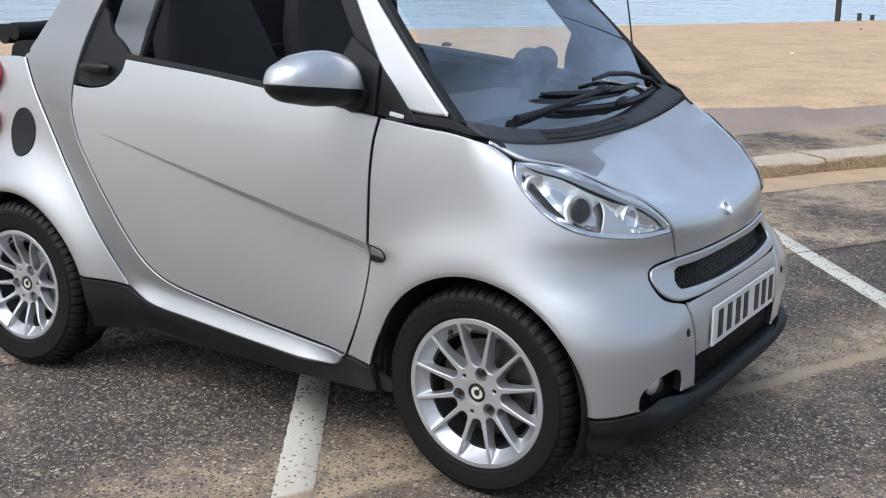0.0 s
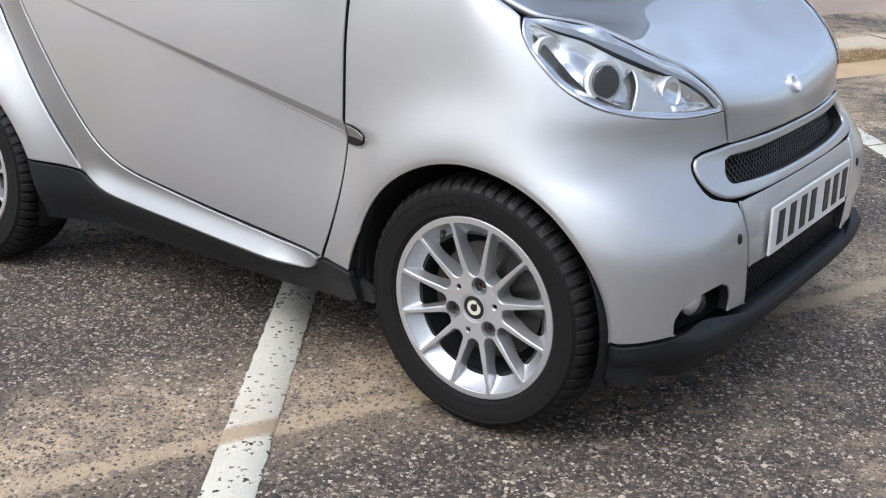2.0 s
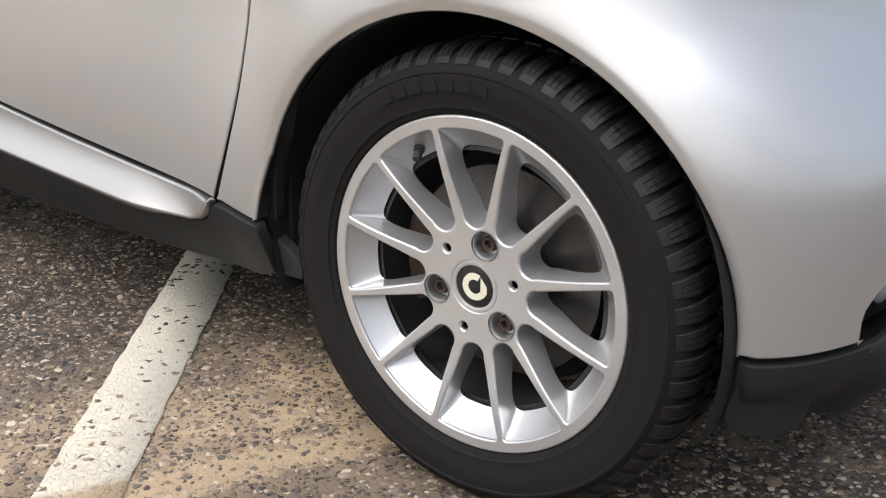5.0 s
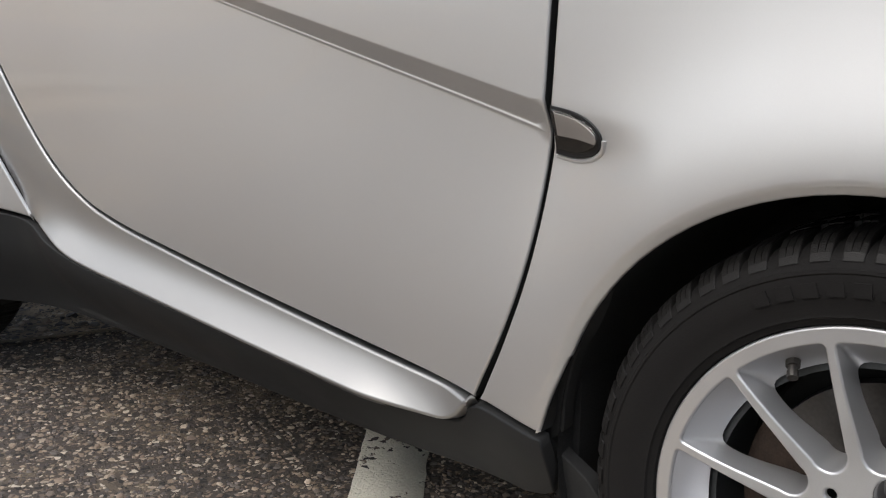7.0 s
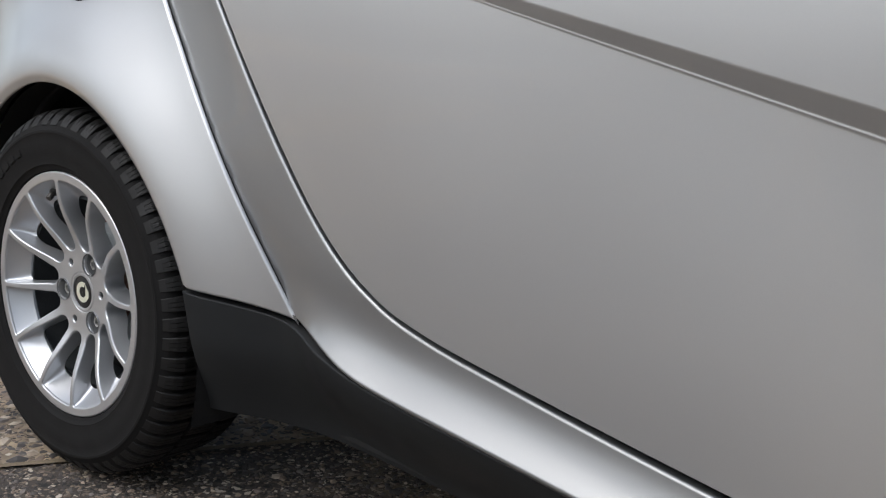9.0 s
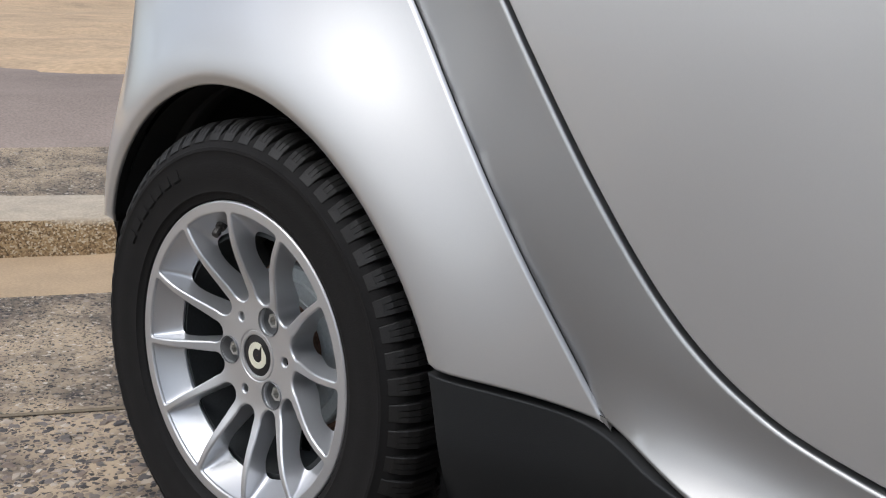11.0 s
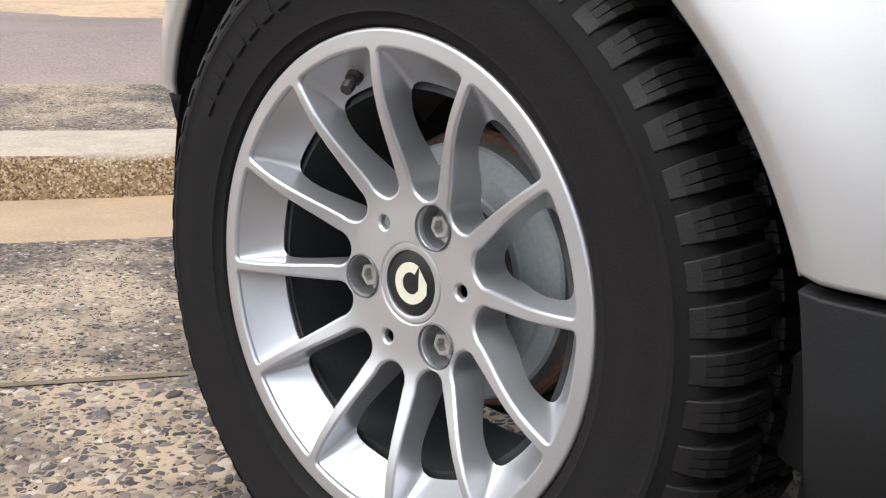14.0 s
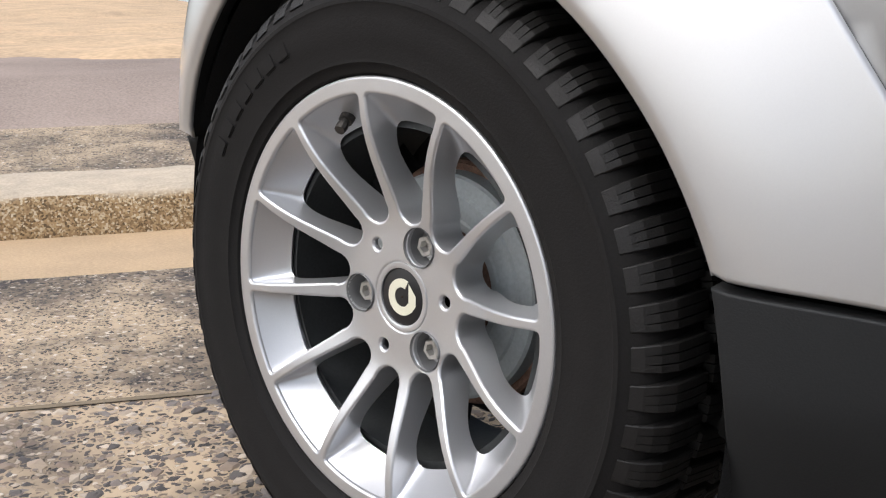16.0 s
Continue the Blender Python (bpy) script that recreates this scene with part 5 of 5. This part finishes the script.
for y in (-0.31, 0.31):
    bm = bmesh.new()
    box(bm, (-1.28, y - 0.25, 0.42), (-0.80, y + 0.25, 0.62), 0.05)
    seat = part("seat", bm, FABRIC, car, "black fabric bucket seat", smooth=True)
    bm = bmesh.new()
    secs = [(-1.20, 0.58, 0.26, 0.08), (-1.25, 0.80, 0.27, 0.085), (-1.31, 1.02, 0.265, 0.08), (-1.35, 1.16, 0.235, 0.075), (-1.375, 1.27, 0.19, 0.065), (-1.395, 1.38, 0.155, 0.055), (-1.405, 1.45, 0.13, 0.045), (-1.41, 1.48, 0.08, 0.025)]
    rings = []
    for x, z, w, d in secs:
        ring = []
        for i in range(24):
            a = 2 * math.pi * i / 24
            c, s = math.cos(a), math.sin(a)
            ring.append(bm.verts.new((x + d * math.copysign(abs(s) ** 0.7, s) + 0.03 * abs(c) ** 3, y + w * math.copysign(abs(c) ** 0.6, c), z)))
        rings.append(ring)
    for a, b in zip(rings, rings[1:]):
        for i in range(24):
            bm.faces.new((a[i], a[(i + 1) % 24], b[(i + 1) % 24], b[i]))
    bm.faces.new(rings[0]), bm.faces.new(rings[-1])
    part("backrest", bm, FABRIC, seat, smooth=True)
bm = bmesh.new()
box(bm, (-1.95, -0.60, 0.665), (-1.50, 0.60, 1.10), 0.05)
part("luggage_bulkhead", bm, FABRIC, car, smooth=True)
for i, (x, z, r) in enumerate(((-1.95, 1.10, 0.055), (-2.04, 1.175, 0.035), (-1.98, 1.185, 0.03))):
    bm = bmesh.new()
    tube(bm, [(x + 0.05 * (abs(q) > 0.55), q, z - 0.02 * abs(q)) for q in np.linspace(-0.66, 0.66, 15)], r, 12)
    part("folded_top", bm, FABRIC, car, "black fabric top folded at the back", smooth=True)
# added panel that stands in for the dark of the cabin behind the seats
bm = bmesh.new()
box(bm, (-1.66, -0.53, 1.02), (-1.60, 0.53, 1.47), 0.025)
part("cabin_dark_panel", bm, FABRIC, car, "added dark panel behind the seats, for the cabin's shade", smooth=True)
bm = bmesh.new()
box(bm, (-2.05, -0.425, 0.20), (0.30, 0.425, 0.42), 0.03)
part("underbody", bm, DARK, car)
bm = bmesh.new()
box(bm, (-2.29, -0.60, 0.36), (-2.235, 0.60, 1.05), 0.025)
part("tailgate", bm, PAINT, car, smooth=True)
tail_shape = loop([(-2.168, 0.410), (-2.5, 0.412)], [(-2.5, 0.412), (-2.5, 0.31)], [(-2.5, 0.31), (-2.205, 0.315)], [(-2.205, 0.315), (-2.182, 0.36), (-2.168, 0.410)])
for flip in (False, True):
    panel("rear_lip", BLACK, car, moved(0.001), tail_shape, label="" if flip else "black rear bumper corner", mirror=flip)



def shelf(s, v):
    """The flat between the front lip's edge and the body behind it."""
    a, b = moved(lip_relief)(s, 0.2705 + 0 * s), moved(-0.055)(s, 0.252 + 0 * s)
    return a + (b - a) * v[..., None]


sheet("lip_shelf", BLACK, car, shelf, np.linspace(0.36, 2 * MID - 0.36, 60), np.linspace(0.02, 1, 4), "", 0.006)
for k in (1, -1):
    bm = bmesh.new()
    box(bm, (-0.362, min(-0.688 * k, -0.44 * k), 0.205), (-0.322, max(-0.688 * k, -0.44 * k), 0.40), 0.014)
    part("mud_flap", bm, LINER, car)

# wheel arches
for cx, cz, r, y0 in ((-0.012, 0.285, 0.317, 0.706), (-1.873, 0.288, 0.348, 0.752)):
    for k in (1, -1):
        bm = bmesh.new()
        turned(bm, [(r, y0), (r + 0.002, y0 - 0.05), (r, 0.50), (r - 0.02, 0.44), (0.02, 0.43)], (cx, 0, cz), 48, -20, 216.5)
        if k < 0:
            bmesh.ops.scale(bm, vec=(1, -1, 1), verts=bm.verts)
        part("arch_liner", bm, LINER, car, "" if k < 0 else "dark ribbed wheel arch liner", smooth=True)


# ---- wheels ----
def disc(r, n, cx=0.0, cz=0.0):
    a = np.linspace(0, 2 * math.pi, n, endpoint=False)
    return np.stack([cx + r * np.cos(a), cz + r * np.sin(a)], 1)


def window_hole(mid, k, half_in=0.0158, half_out=0.0444, r_in=0.0885, r_out=0.1895, corner=0.004):
    """The opening between two spokes: straight sides, a round inner end, filleted outer corners."""
    top = math.asin(half_out / r_out)
    pts = [(r_in - half_in * math.cos(a), half_in * math.sin(a)) for a in np.linspace(-math.pi / 2, math.pi / 2, 11)]
    end = np.array((r_out * math.cos(top), half_out))
    start = np.array((r_in, half_in))
    along = (end - start) / np.linalg.norm(end - start)
    stop = end - along * corner * 1.3
    for f in np.linspace(0.15, 1.0, 7):
        q = start + (stop - start) * f
        pts.append((q[0], q[1] + 0.0006 * math.sin(math.pi * f)))
    turn = top - 1.3 * corner / r_out
    after = np.array((r_out * math.cos(turn), r_out * math.sin(turn)))
    for f in (0.25, 0.5, 0.75):
        pts.append(tuple(stop * (1 - f) ** 2 + end * 2 * f * (1 - f) + after * f * f))
    half = pts[11:]
    arc_pts = [(r_out * math.cos(q), r_out * math.sin(q)) for q in np.linspace(turn, -turn, 15)]
    p = np.array(pts + arc_pts + [(u, -v) for u, v in half[::-1]]) * k
    ca, sa = math.cos(mid), math.sin(mid)
    p = np.stack([p[:, 0] * ca - p[:, 1] * sa, p[:, 0] * sa + p[:, 1] * ca], 1)
    area = (p[:, 0] * np.roll(p[:, 1], -1) - np.roll(p[:, 0], -1) * p[:, 1]).sum()
    return p if area > 0 else p[::-1]


def face_depth(r, dish):
    """How far the wheel's face lies behind the plane of its rim."""
    return dish * smoothstep(0.200, 0.060, r) ** 1.6


def make_wheel(cx, cz, plane, width, phase, rear, k, dish, bolts, outer=0.2838, toe=0.0, camber=0.0):
    """A twelve-spoke alloy wheel with its tyre and brake. plane: how far out the rim's face lies."""
    ctr = (cx, -plane, cz)
    tw = width
    wide = lambda r: 0.2055 * k + (r - 0.2055) * (outer - 0.2055 * k) / (0.2838 - 0.2055)
    hub = (cx, -plane + dish - 0.008, cz)
    bm = bmesh.new()
    turned(bm, [(r * k, d) for r, d in [(0.198, -0.02), (0.175, -0.045), (0.170, -0.07), (0.170, -tw + 0.02), (0.2, -tw + 0.01), (0.2, -tw + 0.03), (0.19, -0.05), (0.201, -0.012), (0.198, -0.02)]], ctr, 96)
    wheel = part("wheel", bm, ALLOY, car, "silver twelve-spoke alloy wheel", smooth=True)
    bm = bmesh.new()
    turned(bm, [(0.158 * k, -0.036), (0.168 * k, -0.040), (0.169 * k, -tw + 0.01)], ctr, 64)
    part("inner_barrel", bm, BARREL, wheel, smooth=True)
    ph = radians(phase)
    spots = [(ph + radians(60 + 120 * i), bolts, 0.0168) for i in range(3)] + [(ph + radians(120 * i), bolts, 0.0052) for i in range(3)]
    holes = [window_hole(ph + radians(15 + 30 * i), k) for i in range(12)] + [disc(r, 26, q * math.cos(a), q * math.sin(a)) for a, q, r in spots] + [disc(0.0315, 48)]

    def face(u, v):
        r = np.hypot(u, v)
        return np.stack([cx + u, -plane + face_depth(r / k, dish), cz + v], -1)

    panel("rim", ALLOY, wheel, face, disc(0.2055 * k, 160), holes, grid=0.0075, gap=0.0, edge=0.003, deep=0.003, wall=ALLOY)
    # the walls of each opening run back to a smaller, rounder one
    for i in range(12):
        bm = bmesh.new()
        mid = ph + radians(15 + 30 * i)
        near, back = window_hole(mid, k), window_hole(mid, k, 0.0150, 0.0375, 0.0905, 0.1660, 0.010)
        rows = []
        for f, lean in ((0.0, 0.0), (0.3, 0.24), (0.65, 0.62), (0.92, 0.93), (1.0, 1.06)):
            q = near + (back - near) * lean
            d0 = face_depth(np.hypot(near[:, 0], near[:, 1]) / k, dish) + 0.004
            d1 = 0.034 + (0.024 + 0.6 * dish - 0.012) * smoothstep(0.150, 0.075, np.hypot(back[:, 0], back[:, 1]) / k)
            rows.append([bm.verts.new((cx + u, -plane + y, cz + v)) for (u, v), y in zip(q, d0 + (d1 - d0) * f)])
        for a, b in zip(rows, rows[1:]):
            for j in range(len(a)):
                bm.faces.new((a[j], a[(j + 1) % len(a)], b[(j + 1) % len(a)], b[j]))
        part("spoke_flank", bm, ALLOY, wheel, smooth=True, angle=0.7)
    # tyre carcass
    bm = bmesh.new()
    prof = [(0.200, -0.010), (0.2065, -0.003), (0.2075, 0.0005), (0.213, 0.003), (0.2145, 0.0055), (0.217, 0.0052), (0.228, 0.0085), (0.243, 0.0105), (0.252, 0.0095), (0.2535, 0.0105), (0.2565, 0.0100), (0.258, 0.0075), (0.266, 0.003), (0.2715, -0.006), (0.2745, -0.018), (0.2755, -0.04), (0.2755, -tw + 0.045), (0.27, -tw + 0.012), (0.25, -tw), (0.21, -tw + 0.015), (0.19, -tw + 0.02)]
    turned(bm, [(wide(r), d) for r, d in prof], ctr, 128)
    tyre = part("tyre", bm, RUBBER, wheel, "black winter tyre with deep shoulder blocks", smooth=True)
    # tread blocks, each cut by two sipes
    verts, faces = [], []
    n = 60
    rows = [[(0.2630, 0.0062), (0.2695, 0.0010), (0.2760, -0.0070), (0.2814, -0.019), (0.2833, -0.038), (0.2836, -0.056), (0.2775, -0.0575)], [(0.277, -0.0625), (0.2836, -0.064), (0.2838, -tw / 2 - 0.01), (0.2836, -tw + 0.066), (0.277, -tw + 0.064)], [(0.277, -tw + 0.058), (0.2836, -tw + 0.056), (0.2822, -tw + 0.02), (0.276, -tw + 0.006)]]
    rng = random.Random(5 + rear)
    for b in range(n):
        base_a = 2 * math.pi * b / n + rng.uniform(-0.004, 0.004)
        for row_no, row in enumerate(rows):
            span = 2 * math.pi / n * 0.76
            lean = 0.10 if row_no == 0 else -0.5
            cols = [(0.0, 0.0085), (0.03, 0.0012), (0.07, 0.0), (0.30, 0.0), (0.325, -1), (0.35, 0.0), (0.62, 0.0), (0.645, -1), (0.67, 0.0), (0.93, 0.0), (0.97, 0.0012), (1.0, 0.0085)]
            first = len(verts)
            for i, (r, d) in enumerate(row):
                sk = lean * (row[0][1] - d)
                fade = (0.0, 0.35, 0.8, 1.0)[min(i, 3)] if row_no == 0 else 1.0
                for q, low in cols:
                    if low < 0:
                        low = 0.003 if (row_no or 2 <= i <= 5) else 0.0
                    a = base_a + 0.045 * row_no + span * (0.5 + (q - 0.5) * (0.9 + 0.1 * fade)) + sk
                    rr = wide(r - low * fade)
                    verts.append((cx + rr * math.cos(a), -plane - d + low * (1 - fade) * 0.5, cz + rr * math.sin(a)))
            w = len(cols)
            for i in range(len(row) - 1):
                for j in range(w - 1):
                    f = first + w * i + j
                    faces.append((f, f + 1, f + w + 1, f + w))
    mesh_object("tread", verts, faces, TREAD, wheel, "blocky sipe-cut tread", smooth=False)
    # raised maker's lettering, as bars
    at = 101 if not rear else 133
    for i in range(7):
        a = radians(at + 16.5 - 5.4 * i)
        bm = bmesh.new()
        m = Matrix.Translation((cx, -plane, cz)) @ Matrix.Rotation(-a + math.pi / 2, 4, "Y") @ Matrix.Translation((0, 0, wide(0.2395)))
        box(bm, (-0.0085, -0.0112, -0.0075), (0.0085, -0.008, 0.0075), 0.0012, m)
        part("sidewall_bar", bm, RUBBER, wheel)
    # cap with a plain ring emblem
    bm = bmesh.new()
    turned(bm, [(0.001, -0.0095), (0.024, -0.0095), (0.0262, -0.0105), (0.0262, -0.02)], hub, 48)
    part("centre_cap", bm, INK, wheel, "black centre cap", smooth=True)
    bm = bmesh.new()
    turned(bm, [(0.0262, -0.016), (0.0264, -0.0088), (0.0285, -0.0078), (0.0315, -0.0082), (0.0325, -0.0105), (0.0325, -0.03)], hub, 64)
    part("cap_ring", bm, ALLOY, wheel, smooth=True)
    bm = bmesh.new()
    turned(bm, [(0.0088, -0.0098), (0.0089, -0.0088), (0.0168, -0.0088), (0.0169, -0.0098)], hub, 48, 62, 268)
    tri = [(0.0085, -0.0065), (0.0085, 0.0155), (0.0185, 0.0035), (0.0185, -0.0065), (0.0125, -0.014)]
    f = [bm.verts.new((cx + u * 0.9 + 0.001, hub[1] + 0.0088, cz + v * 0.9)) for u, v in tri]
    bm.faces.new(f)
    part("cap_emblem", bm, CREAM, wheel, "cream ring emblem")
    for a, q, r in spots[:3]:
        x, z = cx + q * math.cos(a), cz + q * math.sin(a)
        bm = bmesh.new()
        turned(bm, [(0.0178, -0.006), (0.0172, -0.012), (0.0155, -0.027), (0.001, -0.0275)], (x, hub[1], z), 32)
        # recess is alloy too; the darker silver puts its shade into the colour
        cup = part("bolt_recess", bm, DARKER_SILVER, wheel, smooth=True)
        bm = bmesh.new()
        turned(bm, [(0.0100, -0.028), (0.0100, -0.016), (0.0090, -0.0145), (0.0058, -0.0145), (0.0054, -0.022), (0.0005, -0.022)], (x, hub[1], z), 6, 15)
        part("wheel_bolt", bm, CALIPER if not rear else BOLT, wheel, "rust-specked bolt" if not rear else "steel bolt")
    for a, q, r in spots[3:]:
        x, z = cx + q * math.cos(a), cz + q * math.sin(a)
        bm = bmesh.new()
        turned(bm, [(0.0075, -0.024), (0.0005, -0.0245)], (x, hub[1], z), 16)
        part("locating_hole", bm, INK, wheel)
    a = ph + radians(105)
    bm = bmesh.new()
    p0 = Vector((cx + 0.178 * k * math.cos(a), -plane + 0.026, cz + 0.178 * k * math.sin(a)))
    p1 = Vector((cx + 0.163 * k * math.cos(a), -plane + 0.009, cz + 0.163 * k * math.sin(a)))
    tube(bm, [p0, p0 + (p1 - p0) * 0.45, p0 + (p1 - p0) * 0.46, p0 + (p1 - p0) * 0.7, p0 + (p1 - p0) * 0.71, p1], [0.0072, 0.0066, 0.0044, 0.0044, 0.0056, 0.0050], 10)
    part("valve", bm, STEEL, wheel, smooth=True)
    if rear:
        bm = bmesh.new()
        turned(bm, [(0.034, -0.046), (0.059, -0.046), (0.061, -0.049), (0.0615, -0.061)], hub, 48)
        part("hub_flange", bm, RUST, wheel, "rusty hub flange", smooth=True)
        bm = bmesh.new()
        turned(bm, [(0.058, -0.064), (0.062, -0.0605), (0.068, -0.0605), (0.070, -0.062), (0.088, -0.062), (0.090, -0.0645), (0.1045, -0.0645), (0.107, -0.067), (0.108, -0.085)], hub, 96)
        part("brake_drum", bm, DRUM, wheel, "grey painted brake drum", smooth=True, angle=0.35)
        bm = bmesh.new()
        turned(bm, [(0.108, -0.083), (0.114, -0.083), (0.117, -0.087), (0.117, -0.11), (0.10, -0.11)], hub, 72)
        part("drum_lip", bm, RUST, wheel, "rusty drum edge", smooth=True)
        bm = bmesh.new()
        turned(bm, [(0.0, -0.125), (0.135, -0.125), (0.14, -0.13), (0.14, -0.14)], hub, 48)
        part("backing_plate", bm, DARK, wheel)
        bm = bmesh.new()
        turned(bm, [(0.100, -0.092), (0.150, -0.090), (0.156, -0.105), (0.10, -0.12)], hub, 24, 128, 140)
        part("suspension_arm", bm, LINER, wheel, "dark suspension arm", smooth=True)
    else:
        bm = bmesh.new()
        turned(bm, [(0.001, -0.040), (0.064, -0.042), (0.068, -0.050), (0.069, -0.070), (0.074, -0.072), (0.132, -0.072), (0.133, -0.084), (0.06, -0.084)], hub, 72)
        part("brake_disc", bm, STEEL, wheel, "dark worn brake disc", smooth=True)
        bm = bmesh.new()
        turned(bm, [(0.085, -0.064), (0.132, -0.062), (0.144, -0.066), (0.146, -0.10), (0.09, -0.10)], hub, 16, 150, 58)
        part("brake_caliper", bm, CALIPER, wheel, "brown brake caliper", smooth=True)
        bm = bmesh.new()
        turned(bm, [(0.02, -0.11), (0.15, -0.105), (0.155, -0.115)], hub, 48)
        part("splash_shield", bm, DARK, wheel)
    wheel.matrix_basis = Matrix.Translation(ctr) @ Matrix.Rotation(radians(toe), 4, "Z") @ Matrix.Rotation(radians(camber), 4, "X") @ Matrix.Translation(-Vector(ctr))
    return wheel


front_wheel = make_wheel(-0.003, 0.283, 0.7135, 0.158, 15.5, 0, 1.0, 0.012, 0.056)
rear_wheel = make_wheel(-1.8667, 0.2990, 0.775, 0.180, 5.2, 1, 0.956, 0.0325, 0.0535, 0.2945, 4.5, -2.1)
for ob, x in ((front_wheel, -0.003), (rear_wheel, -1.872)):
    far = copy_thing(ob, Matrix.Translation((2 * x, 0, 0)) @ Matrix.Rotation(math.pi, 4, "Z"))


# scraps on the beach
def scrap(name, along, out, size, mat, label, category, seed):
    rng = random.Random(seed)
    bm = bmesh.new()
    bmesh.ops.create_icosphere(bm, subdivisions=2, radius=size)
    for v in bm.verts:
        v.co *= 1 + 0.45 * noise.noise(v.co * (3.0 / size) + Vector((seed, 0, 0)))
        v.co = Vector((v.co.x * rng.uniform(0.9, 1.1), v.co.y * 0.6, v.co.z * 0.45))
    p = shore(along, out, 0.30 + size * 0.2)
    bmesh.ops.transform(bm, matrix=Matrix.Translation(p) @ Matrix.Rotation(rng.uniform(0, 3), 4, "Z"), verts=bm.verts)
    tagged(part(name, bm, mat, None), label, category, "scraps on the beach")


scrap("litter", 12.78, 7.28, 0.05, PLATE, "crumpled white litter lying on the sand", "litter", 3)
for i, (along, out) in enumerate(((9.0, 12.0), (22.0, 14.5), (16.5, 8.0), (24.0, 10.5))):
    scrap("seaweed", along, out, (0.10, 0.035, 0.03, 0.04)[i], POST, "dark scrap of dried seaweed on the sand", "seaweed", 20 + i)
